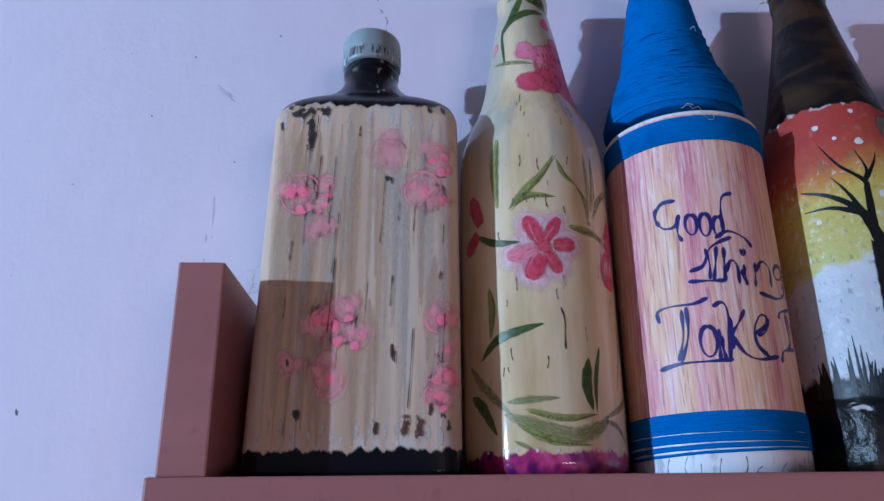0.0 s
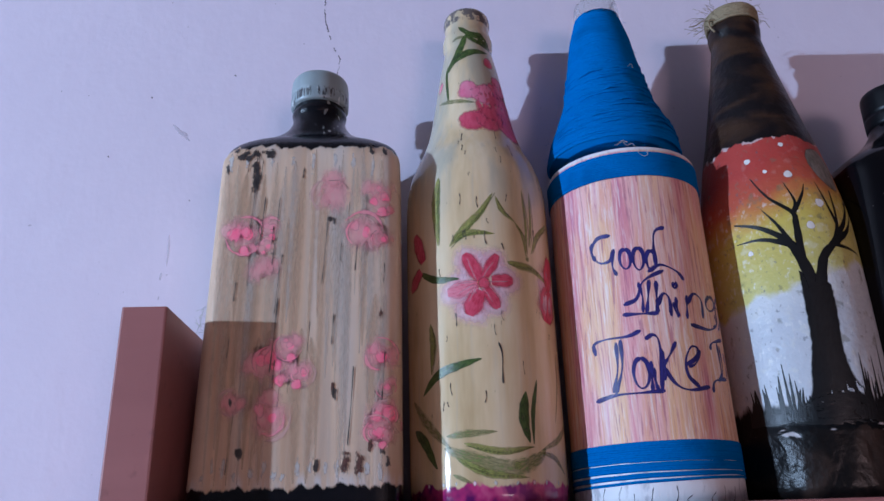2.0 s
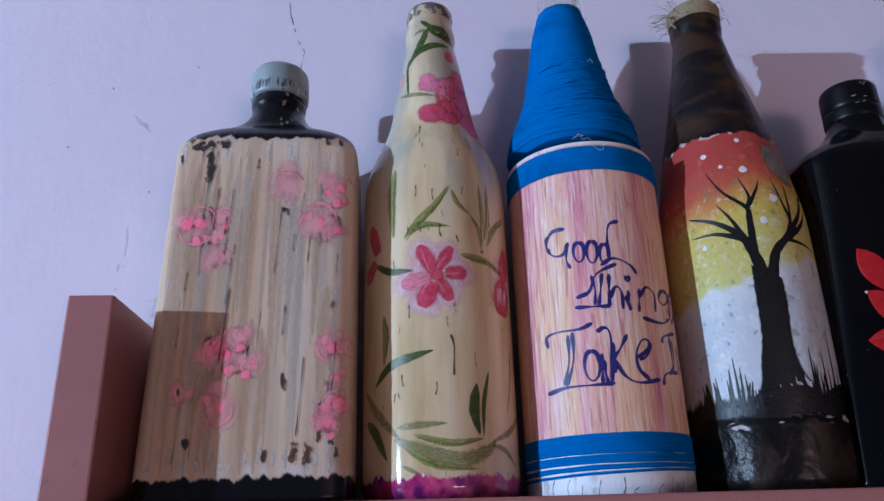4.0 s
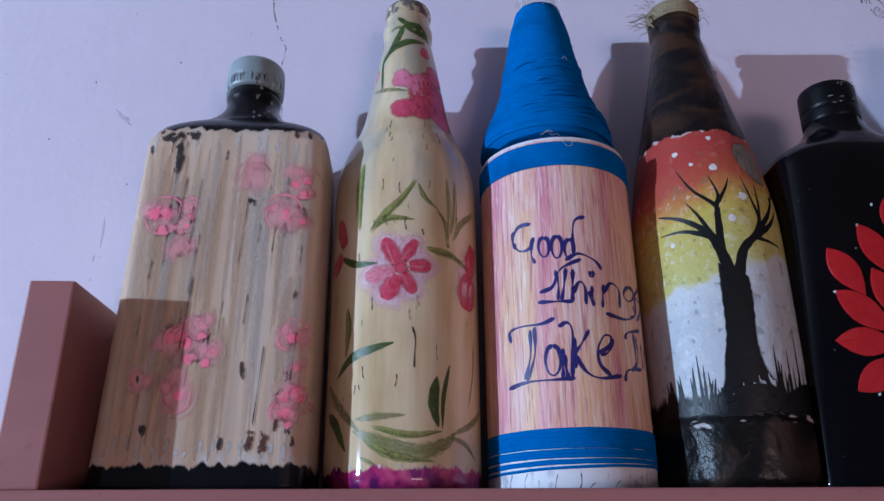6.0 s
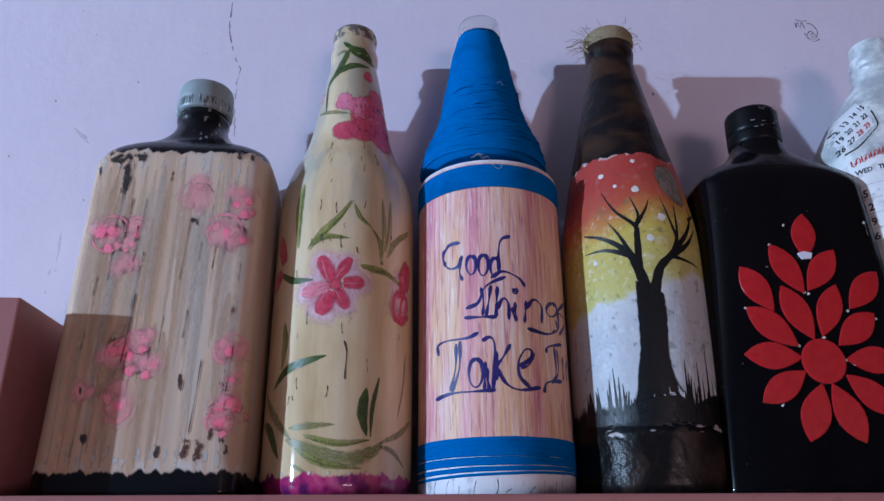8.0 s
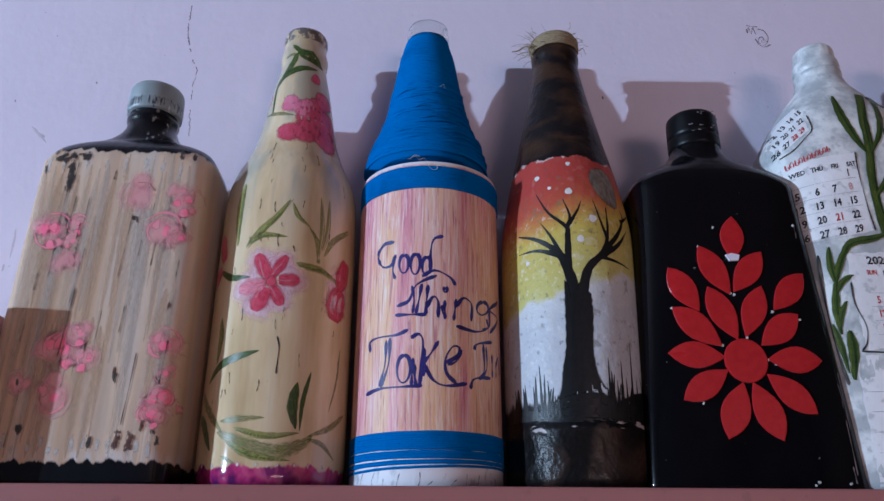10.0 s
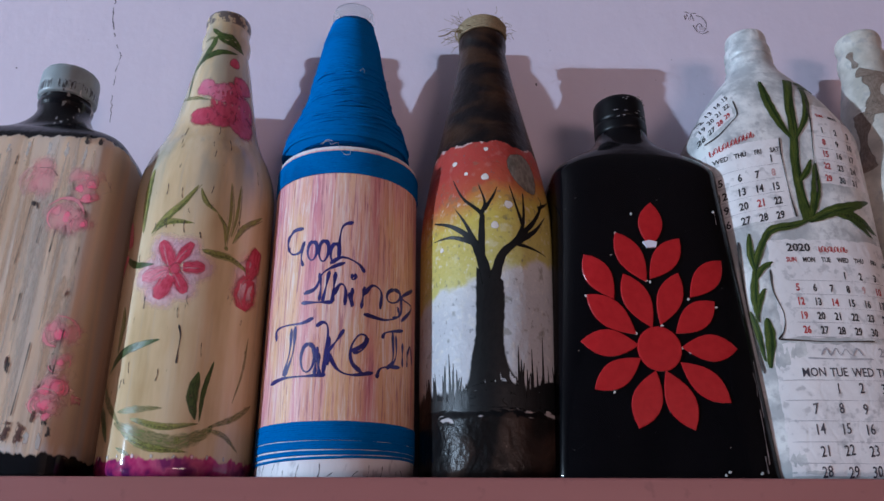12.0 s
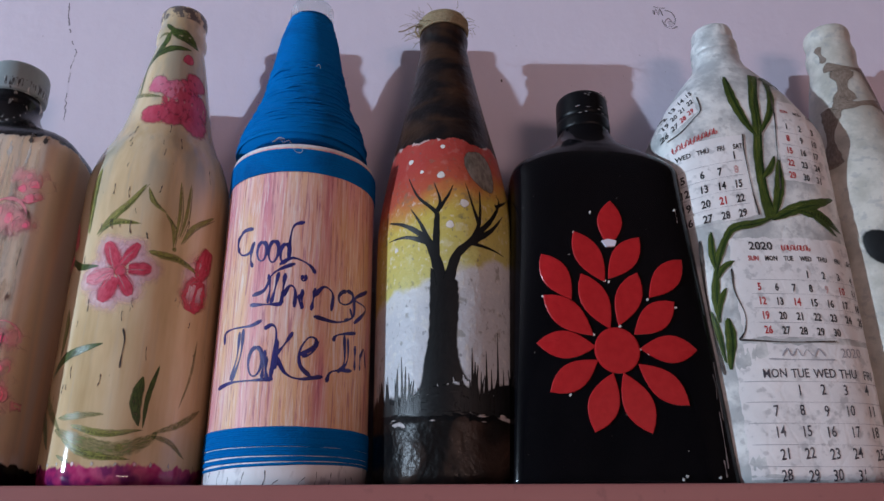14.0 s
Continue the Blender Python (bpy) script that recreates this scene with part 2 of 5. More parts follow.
def twine_material():
    g = G("jute_twine", 0.85, 0.2)
    n = g.noise((700, 700, 700), 3)
    g.color(g.mix(n, (0.16, 0.12, 0.07), (0.40, 0.32, 0.20)))
    g.bump(n, 0.6, 0.0005)
    return g.m


def cap_material():
    g = G("grey_painted_metal_cap", 0.4, 0.5)
    n = g.noise((160, 160, 60), 4)
    c = g.mix(n, (0.20, 0.25, 0.27), (0.34, 0.39, 0.40))
    x, y, z = g.xyz()
    chips = g.noise((330, 330, 170), 3)
    low = g.step(z, 0.2169, 0.2149)
    nicks = g.noise((700, 700, 70), 3)
    rim = g.math("MULTIPLY", low, g.step(z, 0.2099, 0.2109))
    c = g.mix(g.math("MULTIPLY", rim, g.step(nicks, 0.50, 0.58)), c, (0.035, 0.035, 0.04))
    c = g.mix(g.math("MULTIPLY", low, g.step(chips, 0.58, 0.66)), c, (0.05, 0.05, 0.055))
    c = g.mix(g.math("MULTIPLY", low, g.step(chips, 0.38, 0.32)), c, (0.55, 0.57, 0.58))
    g.color(c)
    g.bump(n, 0.3, 0.0006)
    return g.m


def glass_material():
    g = G("clear_glass", 0.05, 0.5)
    g.color((0.88, 0.93, 0.92, 1))
    g.p.inputs["Transmission Weight"].default_value = 1.0
    g.p.inputs["IOR"].default_value = 1.45
    g.rough(g.math("ADD", 0.03, g.math("MULTIPLY", g.noise((120, 120, 120), 3), 0.1)))
    return g.m


def brush_material(name, a, b, cover=0.9, rough=0.35, dry=0.35, soft=0.0):
    """Paint laid with a brush: streaks run along the stroke and its edge breaks up."""
    g = G(name, rough, 0.4)
    tc = g.t.nodes.new("ShaderNodeTexCoord")
    sp = g.t.nodes.new("ShaderNodeSeparateXYZ")
    g.t.links.new(tc.outputs["UV"], sp.inputs[0])
    along = g.noise((1.3, 9, 1), 4, 1.0, 0.6, "UV")
    blot = g.noise((160, 160, 160), 3)
    g.color(g.mix(g.step(g.math("ADD", g.math("MULTIPLY", along, 0.7), g.math("MULTIPLY", blot, 0.3)), 0.36, 0.62), a, b))
    off = g.math("MULTIPLY", g.math("ABSOLUTE", g.math("SUBTRACT", sp.outputs[1], 0.5)), 2.0)
    body = g.math("SUBTRACT", g.math("ADD", 1.0 - dry * 0.5, g.math("MULTIPLY", along, dry)), off)
    alpha = g.math("MULTIPLY", g.step(body, -0.02, 0.10 + dry * 0.5 + soft), cover)
    thin = g.step(g.math("ADD", along, g.math("MULTIPLY", blot, 0.35)), 0.30, 0.30 + dry)
    g.put(g.p.inputs["Alpha"], g.math("MULTIPLY", alpha, g.math("ADD", 1.0 - dry, g.math("MULTIPLY", thin, dry), 0.0, True)))
    g.bump(along, 0.3, 0.0004)
    return g.m


def wash_material(name, a, b, cover=0.9, soft=0.3, ragged=0.5, rough=0.36, grain=1.0):
    """Paint dabbed on: it thins out towards an uneven rim and breaks up on the surface below."""
    g = G(name, rough, 0.4)
    tc = g.t.nodes.new("ShaderNodeTexCoord")
    sp = g.t.nodes.new("ShaderNodeSeparateXYZ")
    g.t.links.new(tc.outputs["UV"], sp.inputs[0])
    broad = g.noise((150, 150, 90), 4, grain, 0.6, "Object", 0.8)
    fine = g.noise((520, 520, 170), 3, grain)
    g.color(g.mix(g.step(g.math("ADD", g.math("MULTIPLY", broad, 0.5), g.math("MULTIPLY", fine, 0.5)), 0.38, 0.62), a, b))
    off = g.math("MULTIPLY", g.math("ABSOLUTE", g.math("SUBTRACT", sp.outputs[1], 0.5)), 2.0)
    body = g.math("SUBTRACT", 1.0, off)
    body = g.math("ADD", body, g.math("MULTIPLY", g.math("SUBTRACT", broad, 0.56), ragged * 2.0))
    body = g.math("ADD", body, g.math("MULTIPLY", g.math("SUBTRACT", fine, 0.54), ragged))
    inside = g.step(off, 1.0, 0.85)
    g.put(g.p.inputs["Alpha"], g.math("MULTIPLY", g.math("MULTIPLY", g.step(body, 0.0, soft), inside), cover))
    g.bump(fine, 0.2, 0.0003)
    return g.m


def plain_material(name, a, b, rough=0.5, scale=120):
    g = G(name, rough, 0.4)
    n = g.noise((scale, scale, scale), 4)
    g.color(g.mix(g.step(n, 0.35, 0.65), a, b))
    g.bump(n, 0.2, 0.0005)
    return g.m


wall_paint = wall_material()
board_paint = board_material()
yarn = yarn_material()
twine = twine_material()
black_gloss = gloss_black_material()
glass = glass_material()


# ---- mesh helpers ----
TALL = set()          # names of the bottles, whose parts are laid out at nominal heights


def tall(z):
    """A nominal height on a bottle, in metres, as its true height: the necks are drawn out a little more."""
    return z * (1.012 + 0.06 * z)


def link(name, bm, material, parent=None, smooth=True, label=""):
    if parent is not None and (parent.name in TALL or parent.parent is not None):
        for v in bm.verts:
            v.co.z = tall(v.co.z)
    me = bpy.data.meshes.new(name)
    bm.to_mesh(me)
    bm.free()
    me.materials.append(material)
    if smooth:
        for p in me.polygons:
            p.use_smooth = True
    ob = new(name, me)
    if parent is not None:
        ob.parent = parent
    if label:
        ob["label"] = label
    return ob


def part(name, bm, material, parent, label="", smooth=True):
    return link(name, bm, material, parent, smooth, label)


def box_bm(lo, hi, bevel=0.0, cuts=None):
    bm = bmesh.new()
    bmesh.ops.create_cube(bm, size=1.0)
    for v in bm.verts:
        v.co = Vector([lo[i] + (v.co[i] + 0.5) * (hi[i] - lo[i]) for i in range(3)])
    if bevel:
        bmesh.ops.bevel(bm, geom=bm.edges[:], offset=bevel, segments=2, affect="EDGES", profile=0.6)
    return bm


def fit_rows(rows, step):
    """Rows (z, ...) resampled by a smooth curve through them."""
    rows = [np.array(r, float) for r in rows]
    out = []
    for i in range(len(rows) - 1):
        a, b = rows[i], rows[i + 1]
        n = max(1, int(math.ceil(np.linalg.norm((b - a)[:3]) / step)))
        m0 = (b - rows[i - 1]) / 2 if i else (b - a)
        m1 = (rows[i + 2] - a) / 2 if i + 2 < len(rows) else (b - a)
        la = np.linalg.norm(b - a)
        m0 = m0 * min(1, 1.2 * la / (np.linalg.norm(m0) + 1e-9))
        m1 = m1 * min(1, 1.2 * la / (np.linalg.norm(m1) + 1e-9))
        for k in range(n):
            t = k / n
            out.append((2 * t ** 3 - 3 * t ** 2 + 1) * a + (t ** 3 - 2 * t ** 2 + t) * m0 + (-2 * t ** 3 + 3 * t ** 2) * b + (t ** 3 - t ** 2) * m1)
    out.append(rows[-1])
    return out


def ring_points(a, b, n, count):
    pts = []
    for i in range(count):
        th = 2 * math.pi * i / count
        s, c = math.sin(th), math.cos(th)
        q = (abs(s) ** n + abs(c) ** n) ** (-1.0 / n)
        pts.append((a * s * q, -b * c * q))
    return pts


def loft_bm(rows, count=72, close_top=True, wobble=0.0):
    """Rows (z, a, b, n) in metres become a closed skin of superellipse rings."""
    bm = bmesh.new()
    rings = []
    for z, a, b, n in rows:
        ring = []
        for x, y in ring_points(a, b, n, count):
            k = 1.0 + wobble * noise.noise(Vector((x * 40, y * 40, z * 40)))
            ring.append(bm.verts.new((x * k, y * k, z)))
        rings.append(ring)
    for r0, r1 in zip(rings, rings[1:]):
        for i in range(count):
            j = (i + 1) % count
            bm.faces.new((r0[i], r0[j], r1[j], r1[i]))
    bm.faces.new(list(reversed(rings[0])))
    if close_top:
        bm.faces.new(rings[-1])
    return bm


MM = 0.001


class Bottle:
    """A bottle's outer form: rows (z, a, b, n) in millimetres above the shelf."""

    def __init__(self, x, y, rows, round_at=0.0, step=2.0, skew=0.0):
        self.x, self.y, self.R, self.skew = x, y, round_at, skew
        rows = [(r[0], r[1], r[1], 2.0) if len(r) == 2 else r for r in rows]
        self.rows = fit_rows(rows, step)
        climb = [r for i, r in enumerate(self.rows) if i == 0 or r[0] > max(q[0] for q in self.rows[:i])]
        self.tab = np.array(climb)
        self.lift = 0.05
        self.ob = None

    def sect(self, z):
        t = self.tab
        return tuple(np.interp(z, t[:, 0], t[:, i]) for i in (1, 2, 3))

    def metric(self, z):
        return self.sect(z)[0] / self.R if self.R else 1.0

    def raw(self, u, z):
        a, b, n = self.sect(z)
        if self.R:
            th = u / self.R
            return Vector((a * math.sin(th), -b * math.cos(th), z))
        k = min(abs(u) / a, 0.9995)
        return Vector((math.copysign(k * a, u) - self.skew * max(0, 1 - z / 165), -b * (1 - k ** n) ** (1 / n), z))

    def on(self, u, z, lift=0.0):
        """The point of the skin at u along the front and z up, lift millimetres above it."""
        p = self.raw(u, z)
        du = self.raw(u + 0.2, z) - self.raw(u - 0.2, z)
        dz = self.raw(u, z + 0.4) - self.raw(u, z - 0.4)
        nrm = du.cross(dz)
        if nrm.length > 1e-9:
            p = p + nrm.normalized() * lift
        return p * MM

    def skin(self, count=72, wobble=0.0):
        bm = loft_bm([(r[0] * MM, r[1] * MM, r[2] * MM, r[3]) for r in self.rows], count, True, wobble)
        for v in bm.verts:
            v.co.x -= self.skew * MM * max(0, 1 - v.co.z / (165 * MM))
        return bm

    def stand(self, name, label, group="painted bottles on the shelf"):
        self.ob = tagged(new(name), label, "bottle", group)
        TALL.add(self.ob.name)
        self.ob.location = (self.x * MM, self.y * MM, SHELF)
        return self.ob


# ---- structure ----
def slab(name, lo, hi, material, bevel=0.0, label=""):
    return tagged(link(name, box_bm(lo, hi, bevel), material, None, False), label or name.replace("_", " "), name.split("_")[0], "", "structure")


# All but the north wall is unseen, added dark to hold down bounced light.
plain_wall = plain_material("unseen_room_paint", (0.14, 0.11, 0.10), (0.17, 0.14, 0.13), 0.7, 8)
floor_paint = plain_material("brown_floor_tile", (0.22, 0.15, 0.12), (0.30, 0.21, 0.17), 0.4, 12)
slab("wall_north", (-4.2, WALL, 0.0), (3.4, WALL + 0.15, 2.9), wall_paint, 0, "lilac painted plaster wall with cracks and scratches")
slab("wall_west", (-4.35, -4.75, 0.0), (-4.2, WALL + 0.15, 2.9), plain_wall)
slab("wall_east", (3.4, -4.75, 0.0), (3.55, WALL + 0.15, 2.9), plain_wall)
# The south wall's opening is made for the added fill lamp.
slab("wall_south_low", (-4.2, -4.75, 0.0), (3.4, -4.6, 0.18), plain_wall)
slab("wall_south_high", (-4.2, -4.75, 1.12), (3.4, -4.6, 2.9), plain_wall)
slab("wall_south_west", (-4.2, -4.75, 0.18), (1.07, -4.6, 1.12), plain_wall)
slab("wall_south_east", (2.73, -4.75, 0.18), (3.4, -4.6, 1.12), plain_wall)
slab("floor", (-4.35, -4.75, -0.1), (3.55, WALL + 0.15, 0.0), floor_paint)
slab("ceiling", (-4.35, -4.75, 2.9), (3.55, WALL + 0.15, 3.0), plain_wall)

# the shelf with its upright end board
shelf = tagged(new("wall_shelf"), "maroon painted wooden wall shelf with an upright end board", "shelf")
shelf.location = (0, 0, SHELF)
part("shelf_board", box_bm((-0.1130, 0.2545, -0.020), (1.05, WALL, 0.0), 0.0012), board_paint, shelf, "", False)
end = box_bm((-0.1095, 0.2560, 0.0), (-0.0903, WALL, 0.0858), 0.0010)
part("end_board", end, board_paint, shelf, "", False)

# ---- bottles ----
BEER = [(0, 33), (3, 37), (8, 37.8), (150, 37.8), (163, 36.5), (174, 33), (183, 28.7), (196, 24.2), (214, 20.7), (233, 17.4), (248, 14.3)]
LIP = [(250, 14.0), (252.5, 14.5), (257, 14.7), (260, 14.0), (263, 13.3), (266, 13.3), (268.5, 13.8), (272, 13.6), (274.5, 12.4), (275, 11), (274, 9.6), (258, 9.2), (225, 9.0)]

b1 = Bottle(-35.2, 311.0, [(0, 45.3, 31.8, 8), (0.8, 46.5, 33, 9), (2.5, 46.8, 33.4, 9), (163, 44.8, 33.4, 9), (169, 44.6, 32.6, 6), (173, 43.9, 31, 5), (176.5, 42.2, 28.6, 4.4), (180, 37.6, 25.4, 3.8),
                         (183.5, 31, 21, 3.2), (187, 24.5, 18.5, 2.6), (191.6, 19, 16.4, 2.2), (197, 15.4, 14.6, 2), (201, 14.2, 14, 2), (203.2, 14.6, 14.6, 2), (205.2, 14.9, 14.9, 2), (206.7, 14.2, 14.2, 2), (210.5, 13.6, 13.6, 2)], 0, 2.0, 2.5)
b1.stand("flat_bottle", "flat bottle painted in beige strokes with pink roses, grey cap")
part("body", b1.skin(120), streak_material(), b1.ob)
cap_rows = [(208.8, 15.0), (209.6, 15.8), (214.8, 16.0), (215.6, 15.5), (216.5, 15.9), (223.0, 15.7), (225.6, 15.0), (227.3, 13.0), (228.1, 7)]
part("cap", Bottle(0, 0, cap_rows, 16).skin(64), cap_material(), b1.ob, "grey painted screw cap with flaking paint")

b2 = Bottle(50.4, 319.5, BEER + LIP, 37.8)
b2.stand("round_bottle", "cream painted round bottle with pink flowers and green leaves")
part("body", b2.skin(96), cream_material(), b2.ob)

b3 = Bottle(131.0, 315, [(0, 39.0), (0.6, 39.5), (167.4, 39.5), (168, 39.2)], 39.5, 6)
b3.stand("yarn_bottle", "bottle in a pink streaked paper sleeve with blue yarn and lettering")
inner = Bottle(0, 0, [(z, r - 2.2) for z, r in BEER[:-1]] + [(248, 12.6), (256, 12.0), (268, 12.2), (269, 13.2), (273, 13.4), (277, 13.2), (280, 12.6), (280.6, 11.2), (280, 9.8), (270, 9.4), (250, 9.0)], 37.8)
glass_ob = part("glass_bottle", inner.skin(64), glass, b3.ob, "clear glass bottle")
glass_ob.location = (-0.0018, 0, 0)
part("paper_sleeve", b3.skin(96), sleeve_material(), b3.ob)

b4 = Bottle(211, 313.0, [(0, 33), (3, 37), (8, 37.8), (122, 37.8), (139, 37), (156, 34.4), (174, 30.9), (192, 26.6), (211, 22.3), (230.5, 18.1), (248, 14.8), (252, 14.2), (255, 14.6), (259, 15.0), (262, 14.4), (265, 13.4),
                         (269, 13.4), (272, 12.4), (272.6, 11), (271, 9.6), (250, 9)], 37.8)
b4.stand("round_bottle", "brown bottle painted with a black tree under a red-yellow sky")
part("body", b4.skin(96), sunset_material(), b4.ob)

b5 = Bottle(292.8, 308, [(0, 56, 28.8, 5.5), (0.8, 57, 29.8, 5.5), (2.5, 57.4, 30, 5.5), (155, 46.9, 30, 4.6), (162, 46.8, 29.4, 4.6), (166, 45.2, 28.2, 4.4), (170, 41.5, 26.4, 4.0), (174.5, 35, 23.6, 3.6), (178.8, 28.6, 20.8, 3),
                         (184, 22, 17.6, 2.4), (189.5, 17.4, 15.6, 2), (194, 15, 14.8, 2), (199, 14.4, 14.4, 2)], 0)
b5.stand("flat_bottle", "glossy black flat bottle with a flower of red petal pieces")
part("body", b5.skin(120), black_gloss, b5.ob)
part("cap", Bottle(0, 0, [(194.6, 14.6), (195.4, 15.3), (201.6, 15.4), (202.4, 14.7), (203.2, 15.3), (214, 15.1), (216.6, 14.3), (217.7, 12.2), (218, 5)], 15).skin(64), gloss_black_material("black_cap_paint", 0.42), b5.ob)

b6 = Bottle(382, 311, [(0, 45, 29, 2.9), (2, 48, 32, 2.9), (6, 49, 33, 2.9), (185, 50, 33, 2.9), (193, 48.6, 32.4, 2.8), (200, 45, 31, 2.7), (215, 36, 27, 2.6), (229, 26, 22, 2.2), (240, 16.8, 16.8, 2), (245, 15.0, 15.0, 2), (248.5, 13.6, 13.6, 2), (250, 14.3, 14.3, 2), (252.4, 14.2, 14.2, 2), (253.4, 13.3, 13.3, 2), (255.2, 14.1, 14.1, 2),
                       (260, 13.7, 13.7, 2), (262, 12.6, 12.6, 2), (267, 12.5, 12.5, 2), (270, 11.8, 11.8, 2), (271, 10.4, 10.4, 2), (270, 9, 9, 2), (245, 8.5, 8.5, 2)], 0)
b6.lift = 0.40
b6.stand("flat_bottle", "white paper-covered flat bottle with pasted calendar sheets and green stems")
part("body", b6.skin(120, 0.006), crumpled_paper_material("white_crumpled_paper", (0.44, 0.46, 0.47), (0.80, 0.81, 0.80)), b6.ob)

b7 = Bottle(462, 316.5, BEER + [(z + 2.5, r) for z, r in LIP], 37.8)
b7.lift = 0.4
b7.stand("round_bottle", "white paper-covered round bottle with brown patches")
part("body", b7.skin(96, 0.004), crumpled_paper_material("ivory_crumpled_paper", (0.44, 0.42, 0.37), (0.62, 0.59, 0.53)), b7.ob)


# ---- painted decoration, laid on the bottles stroke by stroke ----
leaf_dark = brush_material("dark_green_paint", (0.022, 0.050, 0.014), (0.09, 0.13, 0.03), 0.96, 0.3, 0.4)
leaf_mid = brush_material("green_paint", (0.06, 0.095, 0.022), (0.22, 0.26, 0.075), 0.9, 0.3, 0.8)
leaf_olive = brush_material("olive_paint", (0.16, 0.17, 0.035), (0.36, 0.36, 0.10), 0.8, 0.3, 0.55)
petal_rose = brush_material("crimson_paint", (0.47, 0.025, 0.06), (0.62, 0.09, 0.15), 0.97, 0.3, 0.3, 0.3)
petal_pink = brush_material("pink_paint", (0.62, 0.10, 0.17), (0.76, 0.27, 0.33), 0.9, 0.3, 0.4, 0.3)
blossom_soft = wash_material("soft_crimson_paint", (0.54, 0.055, 0.11), (0.62, 0.10, 0.17), 0.97, 0.35, 0.25)
blossom_pink = wash_material("rose_pink_paint", (0.66, 0.16, 0.27), (0.72, 0.25, 0.36), 0.97, 0.35, 0.25)
petal_pale = wash_material("pale_pink_paint", (0.80, 0.46, 0.56), (0.85, 0.62, 0.70), 0.75, 0.7, 0.2)
petal_vein = brush_material("pale_pink_vein", (0.76, 0.36, 0.43), (0.82, 0.54, 0.58), 0.36, 0.3, 0.5)
smudge = wash_material("black_smudge", (0.012, 0.012, 0.015), (0.06, 0.05, 0.048), 0.92, 0.35, 1.5, 0.36, 2.4)
brown_smudge = wash_material("brown_smudge", (0.06, 0.028, 0.025), (0.15, 0.07, 0.055), 0.9, 0.35, 1.2, 0.36, 2.4)
white_dab = wash_material("pale_grey_dab", (0.55, 0.53, 0.52), (0.66, 0.64, 0.62), 0.7, 0.6, 1.4, 0.36, 2.0)
crack = plain_material("dark_hairline", (0.025, 0.022, 0.024), (0.10, 0.085, 0.075), 0.85)
ink = brush_material("navy_ink", (0.012, 0.009, 0.085), (0.035, 0.030, 0.20), 0.96, 0.35, 0.25)
black_paint = brush_material("black_brush_paint", (0.003, 0.0035, 0.0045), (0.007, 0.008, 0.009), 1.0, 0.4, 0.06)
white_paint = wash_material("white_dots_paint", (0.70, 0.64, 0.60), (0.78, 0.75, 0.72), 0.95, 0.2, 0.2)
moon_grey = wash_material("grey_moon_paint", (0.12, 0.108, 0.09), (0.26, 0.24, 0.21), 1.0, 0.12, 0.12)
patch_shade_brown = brush_material("taupe_patch_shade", (0.15, 0.11, 0.085), (0.26, 0.20, 0.16), 0.95, 0.4, 0.2)
wall_crack_paint = brush_material("wall_crack_dark", (0.06, 0.05, 0.07), (0.18, 0.15, 0.19), 0.85, 0.8, 0.5)
wall_pale = brush_material("chipped_plaster", (0.66, 0.60, 0.70), (0.76, 0.72, 0.80), 0.8, 0.7, 0.7)
ink_scribble = brush_material("scribble_ink", (0.03, 0.02, 0.03), (0.10, 0.06, 0.07), 0.8, 0.7, 0.5)


class Flat:
    """The wall's face as a surface to paint on."""

    def __init__(self, ob):
        self.ob, self.lift, self.R = ob, 0.06, 0.0

    def metric(self, z):
        return 1.0

    def on(self, u, z, lift=0.0):
        return Vector((u * MM, WALL - lift * MM, SHELF + z * MM))


wall = Flat(bpy.data.objects["wall_north"])

LINE, LEAF, BRANCH, TRUNK, OVAL, PETAL, STEM = range(7)
STYLE = {"letter": LINE, "crack_crease_mark": LINE, "paper_edge": LINE, "wall_crack": LINE, "scribble": LINE, "painted_leaf": LEAF, "painted_stem": STEM, "stem_streak": STEM, "scratch": LEAF,
         "wall_speck": OVAL, "painted_branch": BRANCH, "painted_grass": BRANCH, "painted_trunk": TRUNK, "painted_star": OVAL, "painted_moon": OVAL, "painted_bud": OVAL, "petal_halo": OVAL,
         "painted_petal": PETAL, "rose_stroke": LEAF, "smudge": OVAL, "patch": OVAL, "printed_line": LINE}


def spline(pts, n):
    out = []
    P = [np.array(p, float) for p in pts]
    P = [2 * P[0] - P[1]] + P + [2 * P[-1] - P[-2]]
    for i in range(1, len(P) - 2):
        for k in range(n):
            t = k / n
            a, b, c, d = P[i - 1:i + 3]
            out.append(0.5 * (2 * b + (c - a) * t + (2 * a - 5 * b + 4 * c - d) * t * t + (3 * b - a - 3 * c + d) * t ** 3))
    out.append(P[-2])
    return out


def width_at(style, t):
    if style == LINE:
        return 0.75 + 0.35 * math.sin(7 * t + 1) if 0.02 < t < 0.98 else 0.5
    if style == LEAF:
        return 0.12 + 0.88 * math.sin(math.pi * min(1, t ** 0.85)) ** 0.8
    if style == STEM:
        return 0.12 + 0.9 * math.sin(math.pi * min(1, 0.04 + 0.95 * t)) ** 0.45
    if style == BRANCH:
        return max(0.10, 1.0 - 0.88 * t)
    if style == TRUNK:
        return 1.25 - 0.55 * t + 0.6 * max(0, 0.2 - t)
    return 0.25 + 0.85 * math.sin(math.pi * min(1, 0.12 + 0.84 * t ** 1.25)) ** 0.7


